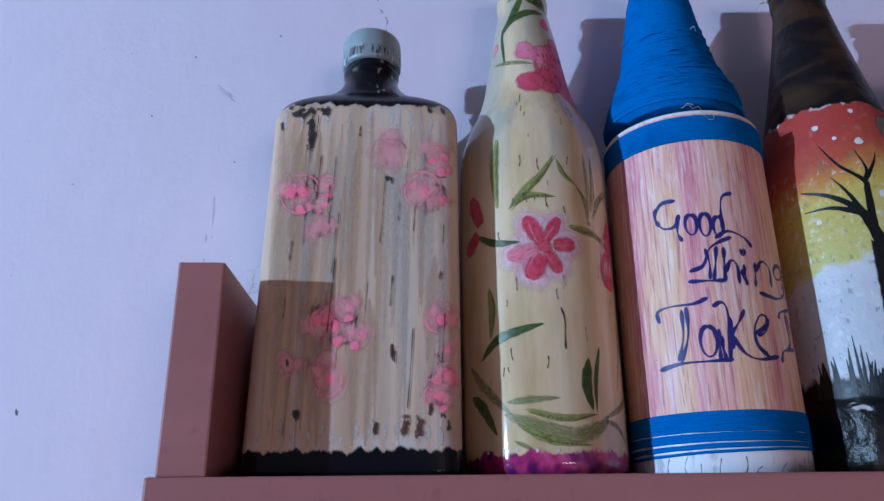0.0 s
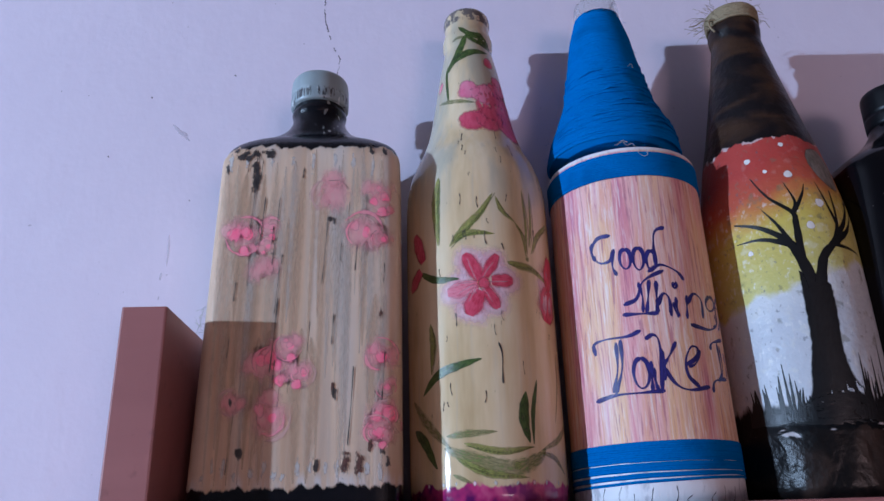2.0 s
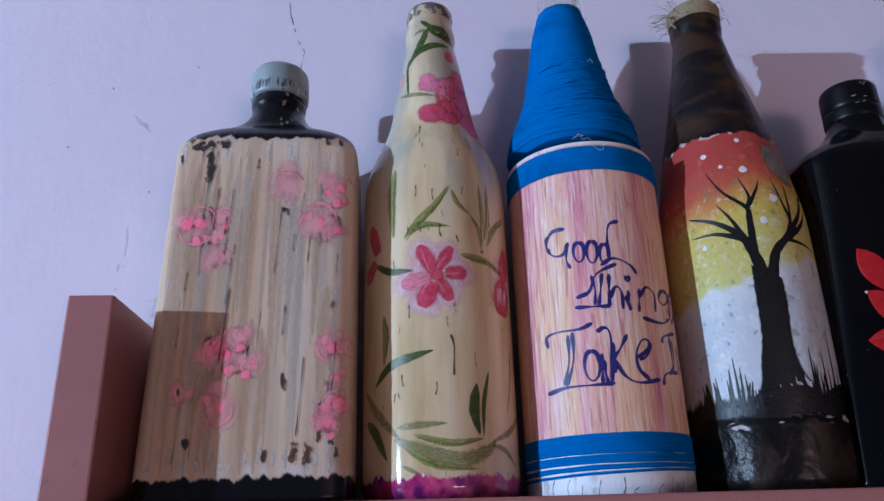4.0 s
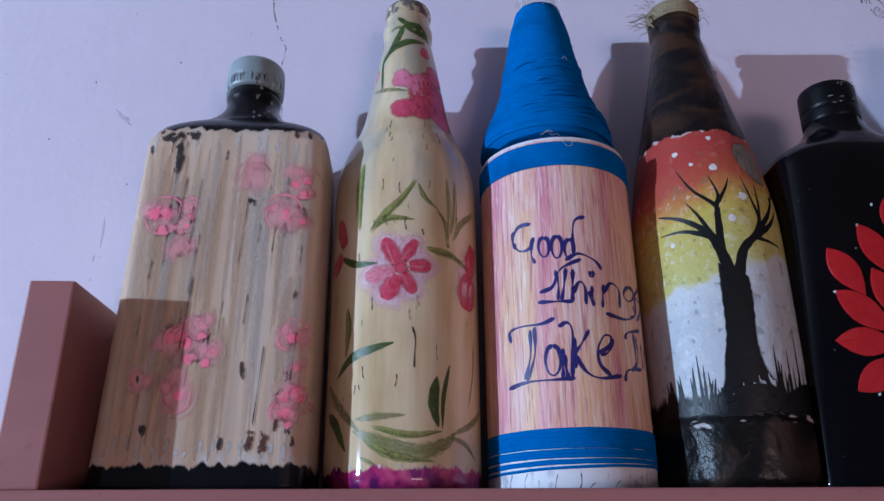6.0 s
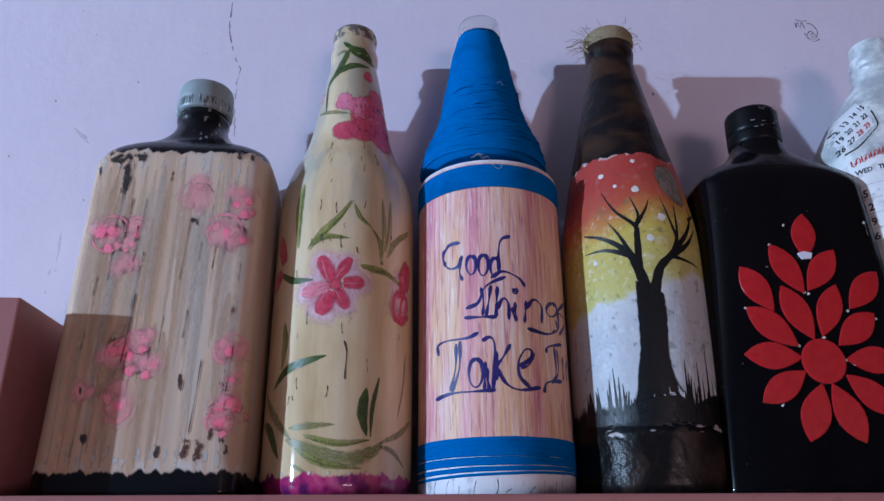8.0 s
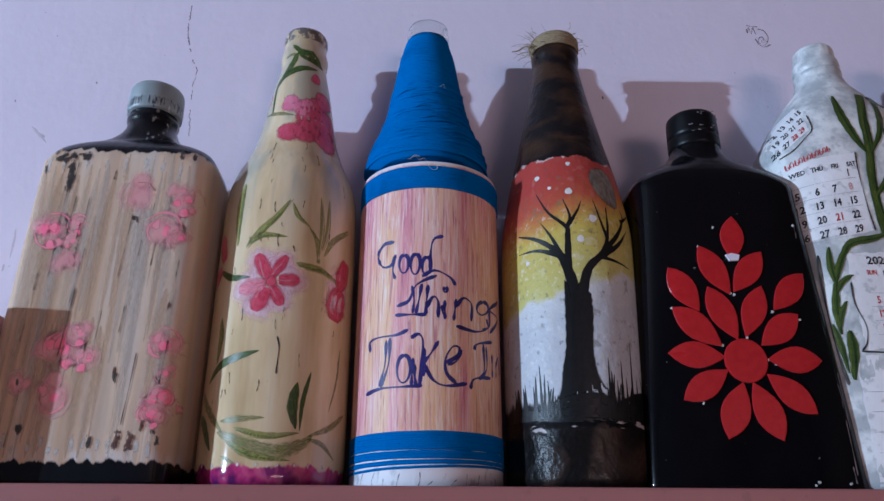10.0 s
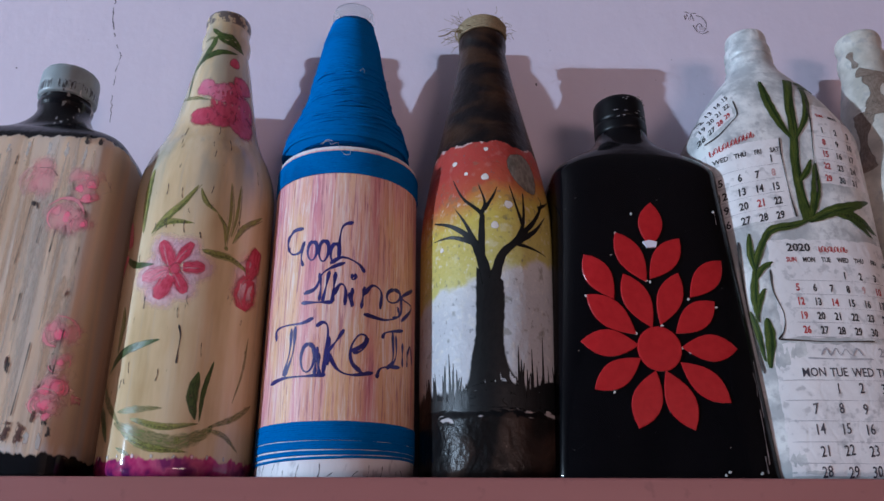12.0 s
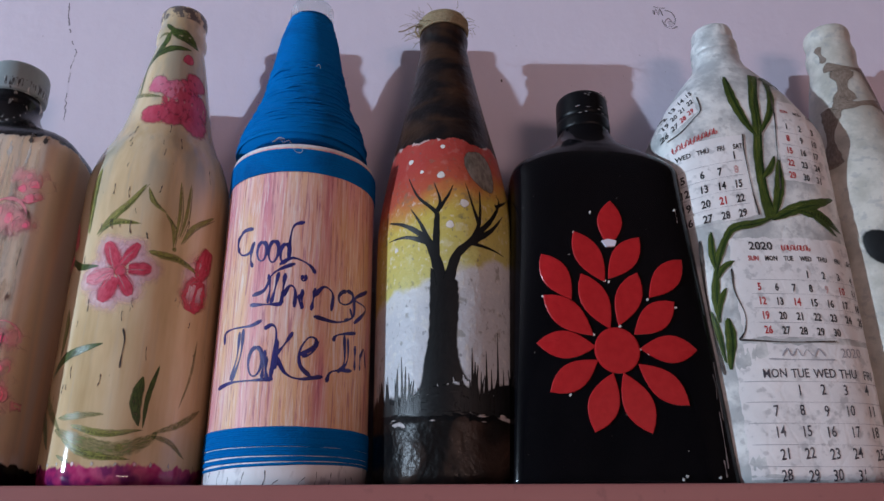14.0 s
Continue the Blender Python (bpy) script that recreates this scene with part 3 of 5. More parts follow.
def add_stroke(bm, uvl, surf, style, width, pts, lift, body):
    def put(u, z, off, ua, va):
        v = bm.verts.new(surf.on(u, z, lift + body * (1 - off * off)))
        return v, (ua, va)

    def face(quad):
        f = bm.faces.new([q[0] for q in quad])
        for loop, q in zip(f.loops, quad):
            loop[uvl].uv = q[1]

    seed = random.random() * 50
    if style == OVAL:
        a, b = np.array(pts[0], float), np.array(pts[-1], float)
        k = surf.metric((a[1] + b[1]) / 2)
        d = np.array([(b[0] - a[0]) * k, b[1] - a[1]])
        ln = max(np.linalg.norm(d), 1e-6)
        d = d / ln
        la, lb = max(ln, width) / 2, width / 2
        mid = (a + b) / 2
        rings = []
        for rho in (0.0, 0.35, 0.7, 0.9, 1.0):
            ring = []
            for i in range(20):
                th = 2 * math.pi * i / 20
                rr = rho * (1 + 0.07 * math.sin(3 * th + seed))
                p = np.array([math.cos(th) * la * rr * d[0] - math.sin(th) * lb * rr * d[1], math.cos(th) * la * rr * d[1] + math.sin(th) * lb * rr * d[0]])
                ring.append(put(mid[0] + p[0] / k, mid[1] + p[1], rho, seed + math.cos(th) * rho * la * 0.25, 0.5 + 0.5 * rho))
            rings.append(ring)
        for r0, r1 in zip(rings, rings[1:]):
            for i in range(20):
                j = (i + 1) % 20
                q = [r0[i], r1[i], r1[j], r0[j]]
                if r0 is rings[0]:
                    q = [r0[0], r1[i], r1[j]]
                face(q)
        return
    k0 = surf.metric(pts[0][1])
    length = sum(math.hypot((b[0] - a[0]) * k0, b[1] - a[1]) for a, b in zip(pts, pts[1:]))
    n = max(3, int(math.ceil(length / max(0.8, min(2.0, width)) / (len(pts) - 1))))
    path = spline(pts, min(n, 14))
    rows, m = [], len(path) - 1
    across = (-1, -0.6, 0, 0.6, 1)
    for i, p in enumerate(path):
        k = surf.metric(p[1])
        q0, q1 = path[max(0, i - 1)], path[min(m, i + 1)]
        d = np.array([(q1[0] - q0[0]) * k, q1[1] - q0[1]])
        d = d / (np.linalg.norm(d) + 1e-9)
        h = 0.5 * width * width_at(style, i / m) * (1 + (0.03 if style in (TRUNK, STEM) else 0.06) * math.sin(i * 1.7 + seed))
        rows.append([put(p[0] + (-d[1] * h * c) / k, p[1] + d[0] * h * c, c, seed + length * i / m * 0.25, 0.5 + 0.5 * c) for c in across])
    for r0, r1 in zip(rows, rows[1:]):
        for i in range(4):
            face([r0[i], r0[i + 1], r1[i + 1], r1[i]])


LAYER = {}


def daub(surf, name, material, width, *strokes, body=None):
    """One painted mark made of strokes, each a short line of (along, up) millimetres on the surface."""
    k = LAYER[surf] = LAYER.get(surf, 0) + 1
    lift = surf.lift + 0.0014 * (k % 240) - (0.03 if name == "petal_halo" else 0.0)
    if name in ("rose_stroke", "painted_grass", "crack_crease_mark", "wall_speck", "scratch") and len(strokes) > 1:
        for s in strokes:
            daub(surf, name, material, width, s, body=body)
        return None
    bm = bmesh.new()
    uvl = bm.loops.layers.uv.new("uv")
    for s in strokes:
        add_stroke(bm, uvl, surf, STYLE[name], width, s, lift, (0.012 if STYLE[name] == OVAL else 0.02) if body is None else body)
    bmesh.ops.recalc_face_normals(bm, faces=bm.faces[:])
    return link(name, bm, material, surf.ob)



def blade(surf, name, material, left, right):
    """A painted form between two edges, each a short line of (along, up) millimetres."""
    k = LAYER[surf] = LAYER.get(surf, 0) + 1
    lift = surf.lift + 0.0014 * (k % 240)
    bm = bmesh.new()
    uvl = bm.loops.layers.uv.new("uv")
    rows = []
    for i, (a, b) in enumerate(zip(spline(left, 8), spline(right, 8))):
        rough = 0.5 * noise.noise(Vector((i * 0.6, left[0][0], left[0][1])))
        row = []
        for c in range(7):
            t = c / 6
            p = a * (1 - t) + b * t + np.array([rough * (2 * t - 1), 0])
            row.append((bm.verts.new(surf.on(p[0], p[1], lift)), (i * 0.4, t)))
        rows.append(row)
    for r0, r1 in zip(rows, rows[1:]):
        for c in range(6):
            quad = [r0[c], r0[c + 1], r1[c + 1], r1[c]]
            f = bm.faces.new([q[0] for q in quad])
            for loop, q in zip(f.loops, quad):
                loop[uvl].uv = q[1]
    bmesh.ops.recalc_face_normals(bm, faces=bm.faces[:])
    return link(name, bm, material, surf.ob)


# floral bottle
daub(b2, "painted_stem", leaf_dark, 2.2, [(-26.6, 211.2), (-32, 225.9), (-34, 234)])
daub(b2, "painted_leaf", leaf_dark, 5.2, [(-34, 230), (-22, 239.5), (-12, 249.3), (-5, 255)])
daub(b2, "painted_leaf", leaf_dark, 5.6, [(-34, 234), (-16, 239.8), (2.8, 243), (27, 244.1)])
daub(b2, "painted_leaf", leaf_dark, 8.6, [(-6, 254.8), (14, 253), (40, 247)])
daub(b2, "painted_leaf", leaf_dark, 3.6, [(-17.5, 261.4), (-3.3, 256.2), (8, 254.7)])
daub(b2, "painted_leaf", leaf_mid, 2.4, [(-29, 252.4), (-16, 253.8), (-4, 253)])
daub(b2, "painted_leaf", leaf_mid, 3.4, [(-40, 211.6), (-16.5, 208.7), (1, 206.6)])
for w, paint, spot in [(15, blossom_pink, (-4.5, 215.5)), (17, blossom_pink, (10, 213)), (19, blossom_soft, (24, 214)), (17, blossom_soft, (35, 221)), (17, blossom_soft, (-2, 194.5)), (20, blossom_soft, (13, 196)), (24, blossom_soft, (18, 205)),
                       (24, blossom_soft, (34, 205)), (22, blossom_soft, (32, 193))]:
    daub(b2, "painted_bud", paint, w, [(spot[0] - 15, spot[1] - 1), (spot[0] + 15, spot[1] + 1)])
daub(b2, "painted_bud", blossom_soft, 7.5, [(22, 231.5), (26, 241)])
daub(b2, "painted_bud", petal_pink, 4.6, [(-44, 219), (-40, 228)])
daub(b2, "painted_leaf", leaf_olive, 4.7, [(-17.7, 120.3), (-10.4, 128.3), (-2, 136), (4.8, 146.4)])
daub(b2, "painted_leaf", leaf_mid, 2.2, [(-16.9, 119.1), (-8.7, 127.7), (-1.2, 136.0), (6.5, 147.0)])
daub(b2, "painted_leaf", leaf_olive, 4.2, [(-15.6, 122.9), (-8.8, 126.1), (4.5, 125.3)])
daub(b2, "painted_leaf", leaf_mid, 1.9, [(-14.8, 121.7), (-7.1, 125.5), (5.3, 125.3)])
daub(b2, "painted_leaf", leaf_olive, 2.6, [(6.3, 144.9), (9.3, 137.5), (15.9, 132.3)])
daub(b2, "painted_leaf", leaf_mid, 1.2, [(7.1, 143.7), (11.0, 136.9), (16.7, 132.3)])
daub(b2, "painted_leaf", leaf_olive, 2.1, [(15.9, 132.3), (20.2, 125.5), (21.9, 113.8)])
daub(b2, "painted_leaf", leaf_mid, 1.0, [(16.7, 131.1), (21.9, 124.9), (22.7, 113.8)])
daub(b2, "painted_leaf", leaf_olive, 2.1, [(21.6, 150.7), (22.8, 132.2), (21.9, 116.8)])
daub(b2, "painted_leaf", leaf_mid, 1.0, [(22.4, 149.5), (24.5, 131.6), (22.7, 116.8)])
daub(b2, "painted_leaf", leaf_olive, 2.1, [(27, 150.6), (26.3, 133.1), (24.2, 120.3)])
daub(b2, "painted_leaf", leaf_mid, 1.0, [(27.8, 149.4), (28.0, 132.5), (25.0, 120.3)])
daub(b2, "painted_leaf", leaf_olive, 3.1, [(44.1, 138.2), (31.2, 128.2), (25.3, 117.5)])
daub(b2, "painted_leaf", leaf_mid, 1.4, [(44.9, 137.0), (32.9, 127.6), (26.1, 117.5)])
daub(b2, "petal_halo", petal_pale, 23.1, [(-2.9, 102.3), (-12.8, 119.6)])
daub(b2, "petal_halo", petal_pale, 20.0, [(-1, 103.7), (7.6, 118.1)])
daub(b2, "petal_halo", petal_pale, 22.1, [(2.3, 101.4), (16.2, 102.6)])
daub(b2, "petal_halo", petal_pale, 21.1, [(-0.9, 98.5), (6.5, 85.2)])
daub(b2, "petal_halo", petal_pale, 25, [(-3.6, 97.2), (-11, 81.9)])
daub(b2, "petal_halo", petal_pale, 24.2, [(-4.4, 99.2), (-24.9, 97)])
daub(b2, "painted_petal", petal_rose, 9.1, [(-2.9, 102.3), (-10.4, 115.5)])
daub(b2, "painted_petal", petal_rose, 7.0, [(-1, 103.7), (5.5, 114.6)])
daub(b2, "painted_petal", petal_rose, 8.4, [(2.3, 101.4), (12.8, 102.1)])
daub(b2, "painted_petal", petal_rose, 7.7, [(-0.9, 98.5), (4.8, 88.2)])
daub(b2, "painted_petal", petal_rose, 11.4, [(-3.6, 97.2), (-9.2, 85.3)])
daub(b2, "painted_petal", petal_pink, 10.0, [(-4.4, 99.2), (-19.5, 97.1)])
daub(b2, "painted_leaf", leaf_dark, 4.1, [(-36.9, 111.1), (-25.8, 104.9), (-13.2, 103.5)])
daub(b2, "painted_leaf", leaf_olive, 4.7, [(10.4, 111.2), (17.2, 110), (25.4, 109.1), (37.4, 104)])
daub(b2, "painted_leaf", leaf_mid, 2.2, [(11.2, 110.0), (18.9, 109.4), (26.2, 109.1), (39.1, 104.6)])
daub(b2, "petal_halo", petal_pale, 25, [(38.6, 118), (34.4, 82.7)])
daub(b2, "painted_petal", petal_rose, 13, [(43, 119), (37.5, 101.9)])
daub(b2, "painted_petal", petal_rose, 18, [(38, 101.9), (34.5, 84.5)])
daub(b2, "painted_leaf", leaf_dark, 4.9, [(-36.1, 51.1), (-26.3, 59.2), (-14.8, 62.5), (-4.4, 64.9)])
daub(b2, "crack_crease_mark", crack, 0.9, [(3.9, 72.2), (5.3, 66.8), (5, 58.8), (4.9, 53.5)], [(8.2, 120.7), (9.1, 117.3)])
daub(b2, "painted_leaf", leaf_dark, 6.1, [(15.7, 50.1), (14, 38.3), (16.4, 27.7)])
daub(b2, "painted_leaf", leaf_dark, 2.8, [(22.5, 55.9), (19.1, 41.1), (18.4, 27)])
daub(b2, "painted_leaf", leaf_mid, 4.1, [(-22.5, 31.4), (-12, 32), (1.1, 32.5)])
daub(b2, "painted_leaf", leaf_mid, 8.9, [(-23.8, 26.4), (-8.8, 20.8), (6.6, 16.9), (19.9, 20.8), (25.1, 25.3)])
daub(b2, "painted_leaf", leaf_mid, 3.2, [(22.9, 23.5), (31.7, 21.4), (41.1, 14.8)])
daub(b2, "painted_leaf", leaf_mid, 4.1, [(49.5, 38.3), (35.9, 30), (22.9, 24.7)])
daub(b2, "painted_leaf", leaf_mid, 2.0, [(41.5, 71.2), (39.6, 54), (34.5, 37.2)])
daub(b2, "painted_leaf", leaf_mid, 5.7, [(-45.2, 49.7), (-33, 37.5), (-20.5, 26.2)])
daub(b2, "painted_leaf", leaf_mid, 2.4, [(-19.9, 15.1), (-11, 11.1)])
daub(b2, "painted_bud", petal_rose, 8, [(-4, 100), (1, 101)])
# pale veins and outlines of the open flower
for w, line in [(0.9, [(-9, 113), (-7, 107), (-5, 102)]), (0.8, [(3.6, 111), (0.5, 107), (-2, 103)]), (0.9, [(-14, 96), (-9.5, 98.6), (-5.5, 100)]), (1.0, [(-15, 91), (-15.5, 86.5), (-11.5, 84)]), (0.8, [(-9, 92), (-6.8, 96), (-5, 99.5)]),
                (0.7, [(-12.5, 92.5), (-9, 96), (-6, 99)]), (0.9, [(10, 101.3), (5, 101.2), (-1, 100.8)]), (0.7, [(2.2, 91), (-0.2, 95.5), (-2.6, 99)]), (0.8, [(7, 92), (3, 96.5), (0, 100)]), (0.9, [(-18, 99.5), (-12, 101), (-7, 101)])]:
    daub(b2, "painted_stem", petal_vein, w, line, body=0.03)
for w, line in [(0.8, [(32.6, 93), (34, 99), (38, 101.5)]), (0.8, [(35, 86), (33, 91), (34, 96)])]:
    daub(b2, "painted_stem", petal_vein, w, line, body=0.03)
# what lies on the shaded side
daub(b2, "painted_petal", petal_rose, 9, [(-34, 116), (-41, 132)])
daub(b2, "painted_petal", petal_rose, 9, [(-36, 112), (-46, 104)])
daub(b2, "painted_leaf", leaf_olive, 5.6, [(-23, 158), (-25, 142), (-24, 122)])
daub(b2, "painted_leaf", leaf_mid, 2.6, [(-22.2, 156.8), (-23.3, 141.4), (-23.2, 122.0)])
daub(b2, "painted_leaf", leaf_olive, 4.2, [(-30, 84), (-29, 74), (-30, 60)])
daub(b2, "painted_leaf", leaf_mid, 1.9, [(-29.2, 82.8), (-27.3, 73.4), (-29.2, 60.0)])
daub(b2, "painted_leaf", leaf_dark, 6.1, [(-44, 36), (-36, 30), (-28, 18)])
daub(b2, "painted_leaf", leaf_olive, 3.9, [(-14, 28), (2, 24), (18, 26)])
daub(b2, "painted_leaf", leaf_mid, 1.8, [(-13.2, 26.8), (3.7, 23.4), (18.8, 26.0)])
daub(b2, "painted_leaf", leaf_olive, 4.2, [(-18, 22), (-4, 15), (14, 13)])
daub(b2, "painted_leaf", leaf_mid, 1.9, [(-17.2, 20.8), (-2.3, 14.4), (14.8, 13.0)])
daub(b2, "painted_bud", leaf_olive, 4, [(8, 17.5), (11, 18)])
daub(b2, "painted_bud", leaf_olive, 2.6, [(21.5, 114), (23, 114)])
# lettering on the sleeve
daub(b3, "letter", ink, 2.2, [(-20, 122.9), (-26.9, 122.5), (-30.3, 116.6), (-27.2, 110.5), (-21.6, 110.3), (-19, 115.8)], [(-19.6, 115.4), (-20.5, 107.2), (-18.8, 102.5)])
daub(b3, "letter", ink, 2.2, [(-14, 115.1), (-12.2, 113.5), (-11.6, 109.9), (-12.5, 106.4), (-14.3, 105.1), (-16.1, 106.8), (-16.8, 110.4), (-15.9, 113.9), (-14, 115.1)])
daub(b3, "letter", ink, 2.2, [(-7.7, 115.2), (-6, 113.4), (-5.5, 109.4), (-6.4, 105.6), (-8.2, 104), (-9.9, 105.8), (-10.5, 109.8), (-9.6, 113.7), (-7.7, 115.2)])
daub(b3, "letter", ink, 2.2, [(-2, 113.5), (-0.4, 112), (0, 108.4), (-0.8, 104.9), (-2.4, 103.5), (-3.9, 105), (-4.4, 108.5), (-3.6, 112), (-2, 113.5)], [(-0.1, 105.5), (-0.2, 114.3), (1.3, 122.7), (6.6, 125.1)], [(-4.4, 102.7), (1.9, 106.1), (9.9, 103.1), (13.3, 99)])
daub(b3, "letter", ink, 2.2, [(-18.5, 83.3), (-2, 82.7)], [(-4.5, 98.9), (-5.7, 91.3), (-7.4, 82.9)], [(-17.5, 87.9), (-11.2, 90.2), (-8.2, 97.1), (-3.9, 100.4), (3.2, 103.3)])
daub(b3, "letter", ink, 2.2, [(-1.3, 98.3), (-2.5, 82.7)], [(-2.1, 86.1), (1.2, 92), (3.9, 89.8), (4, 81.4)])
daub(b3, "letter", ink, 2.2, [(7.3, 90.5), (7.4, 80.7)], [(7.7, 97.1), (8.4, 96.8), (8.6, 96), (8.3, 95.2), (7.6, 94.8), (7, 95.1), (6.8, 95.9), (7.1, 96.7), (7.7, 97.1)])
daub(b3, "letter", ink, 2.2, [(13.5, 91.8), (12.1, 80.4)], [(13.2, 87.5), (17.8, 92.9), (22.7, 90.2), (22.3, 81.5)])
daub(b3, "letter", ink, 2.2, [(30.9, 93.4), (34.4, 93.1), (35.7, 90.9), (33.7, 87.9), (30, 86.2), (27.1, 86.7), (26.2, 89), (27.7, 91.7), (30.9, 93.4)], [(36.4, 91.3), (36.1, 81.6), (25.8, 76.6), (13.4, 77.7)])
daub(b3, "letter", ink, 2.2, [(49.5, 98.2), (37, 90.6), (47.9, 88.1), (36.8, 78.2)])
daub(b3, "letter", ink, 2.2, [(-33.8, 66.5), (-34.5, 71.6), (-28.2, 73.1), (-17.4, 73.1), (-11.2, 75.3)], [(-21, 72.1), (-21.4, 59.3), (-25.7, 47.7)], [(-36.4, 45.5), (-25.7, 47.2), (-12.8, 47.2), (-3.6, 47.6)])
daub(b3, "letter", ink, 2.2, [(-12.8, 62.9), (-10.4, 60.7), (-9.5, 55.7), (-10.8, 50.9), (-13.3, 49.1), (-15.7, 51.2), (-16.6, 56.2), (-15.4, 61), (-12.8, 62.9)], [(-8.3, 61), (-9.1, 47.3)])
daub(b3, "letter", ink, 2.2, [(-9.7, 71.1), (-5.6, 72.8), (-3.5, 67.6), (-4.9, 47.1)], [(4.2, 69.5), (0.6, 63.5), (-3.6, 58.2)], [(-3.1, 58.2), (1.8, 50.2), (8.6, 47.7), (19.5, 49.6)])
daub(b3, "letter", ink, 2.2, [(7.8, 58.8), (14, 62.6), (15.2, 66.8), (11.5, 67.1), (7.9, 61), (8.4, 53.8), (13.6, 49)])
daub(b3, "letter", ink, 2.2, [(24, 67), (26.5, 70.4), (38.7, 73.7)], [(30.6, 71), (31.2, 58.3), (27.3, 52.4)], [(21.4, 47.2), (24.1, 52.5), (36.5, 54.7)])
daub(b3, "letter", ink, 2.2, [(38.5, 67.3), (38.7, 55.3)])
daub(b3, "letter", ink, 2.2, [(43.3, 64.5), (43.2, 56)], [(43.5, 62.6), (46.9, 67.2), (49.8, 58.6)])
# where the pen went over a stroke twice
for w, line in [(2.6, [(-29.6, 121), (-30.6, 116.4), (-28.6, 111.8)]), (2.0, [(-9.6, 98), (-8.4, 91), (-9, 83.5)]), (3.0, [(-1.2, 90), (-2, 86), (-2.4, 83)]), (2.4, [(6, 88), (6.4, 84), (8.2, 81.4)]), (2.0, [(-23.2, 71), (-23.6, 59), (-26.8, 48.4)]),
                (2.6, [(-7.6, 58), (-7.4, 52), (-6.6, 47.6)]), (2.0, [(-3.2, 66), (-2.4, 60), (-3, 52)]), (2.0, [(16.6, 66), (13.4, 60), (9, 58)]), (1.8, [(33, 70), (33.4, 60), (30, 54)]), (2.0, [(33.6, 85), (35, 80.6), (30, 78.4)])]:
    daub(b3, "letter", ink, w, line)
# tree and stars
blade(b4, "painted_trunk", black_paint, [(-10.8, 103), (-11.2, 94.5), (-11.5, 80), (-12, 67.6), (-14, 57.7), (-16, 46), (-21, 39), (-28, 33)],
      [(-3.2, 96), (2.6, 96), (3.5, 90), (3.3, 80), (2.4, 65), (4.6, 53), (10.6, 44.5), (20, 36)])
daub(b4, "painted_branch", black_paint, 6.6, [(-4.5, 94.4), (-9.2, 110.8), (-13.9, 118.8), (-24.4, 126.7), (-36.6, 131.6)])
daub(b4, "painted_branch", black_paint, 3.3, [(-13, 116.5), (-24.2, 120.5), (-36.7, 121.1)])
daub(b4, "painted_branch", black_paint, 3.0, [(-10, 113.9), (-16.1, 126.8), (-21.9, 135.8)])
daub(b4, "painted_branch", black_paint, 4.2, [(-8, 109.2), (-7.4, 125.9), (-8, 132.2), (-17.5, 141.5), (-25, 154.4)])
daub(b4, "painted_branch", black_paint, 2.7, [(-7.1, 132.1), (-5.6, 138.5), (-8.8, 148.8)])
daub(b4, "painted_branch", black_paint, 2.4, [(-6.2, 133.7), (-1.1, 141.7), (1.5, 147.6)])
daub(b4, "painted_branch", black_paint, 6.0, [(-1.7, 95.8), (2.7, 109.1), (11.1, 117.9), (15.4, 128.8), (16.8, 145.4)])
daub(b4, "painted_branch", black_paint, 2.4, [(14.7, 127.1), (11.9, 136.2), (8.6, 149.2)])
daub(b4, "painted_branch", black_paint, 3.6, [(13.4, 120.6), (22.8, 130.4), (30.8, 142.4), (28.9, 146.9)])
daub(b4, "painted_branch", black_paint, 2.4, [(27, 138.9), (44.1, 148.9)])
daub(b4, "painted_branch", black_paint, 4.5, [(10.2, 116.6), (21.5, 123.7), (32.6, 135.3)])
daub(b4, "painted_branch", black_paint, 2.4, [(10.2, 115.7), (21.1, 114.4), (31.3, 112.8)])
daub(b4, "patch", black_paint, 11, [(-28, 35.5), (14, 36)])
daub(b4, "patch", black_paint, 14, [(12, 37), (42, 43)])
daub(b4, "patch", black_paint, 12, [(0, 36), (46, 38)])
daub(b4, "patch", black_paint, 13, [(-22, 38.5), (14, 39.5)])
daub(b4, "patch", black_paint, 6, [(-46, 36), (-24, 35)])
daub(b4, "painted_grass", black_paint, 2.4, [(-41.8, 36), (-42.7, 42.7), (-43.7, 49.5)], [(-34.5, 35.2), (-35.1, 43.4), (-35.8, 51.7)], [(-25.4, 34.4), (-25.8, 47), (-26.3, 59.9)], [(-29.2, 34.7), (-29.7, 42.2), (-30.3, 49.9)], [(-21.2, 34.1), (-21.5, 42.8), (-21.9, 51.7)], [(-17.8, 33.9), (-18.2, 38.9), (-18.5, 43.9)], [(9.2, 33.5), (9.2, 48), (9.3, 62.9)], [(16.6, 33.8), (16.7, 47.6), (16.8, 61.8)], [(23.3, 34.2), (23.7, 52.6), (24.2, 71.6)], [(32.8, 35.1), (33.4, 51.3), (34.1, 68.1)], [(13.8, 33.7), (13.7, 42.6), (13.7, 51.7)], [(19.4, 34), (19.5, 43.7), (19.5, 53.5)], [(27.2, 34.6), (27.3, 44.4), (27.4, 54.4)], [(36.8, 35.5), (37.3, 47.7), (37.9, 60.2)], [(12, 33.6), (11.9, 39.9), (11.8, 46.2)], [(5.8, 33.4), (5.7, 37), (5.5, 40.7)])
rnd = random.Random(64)
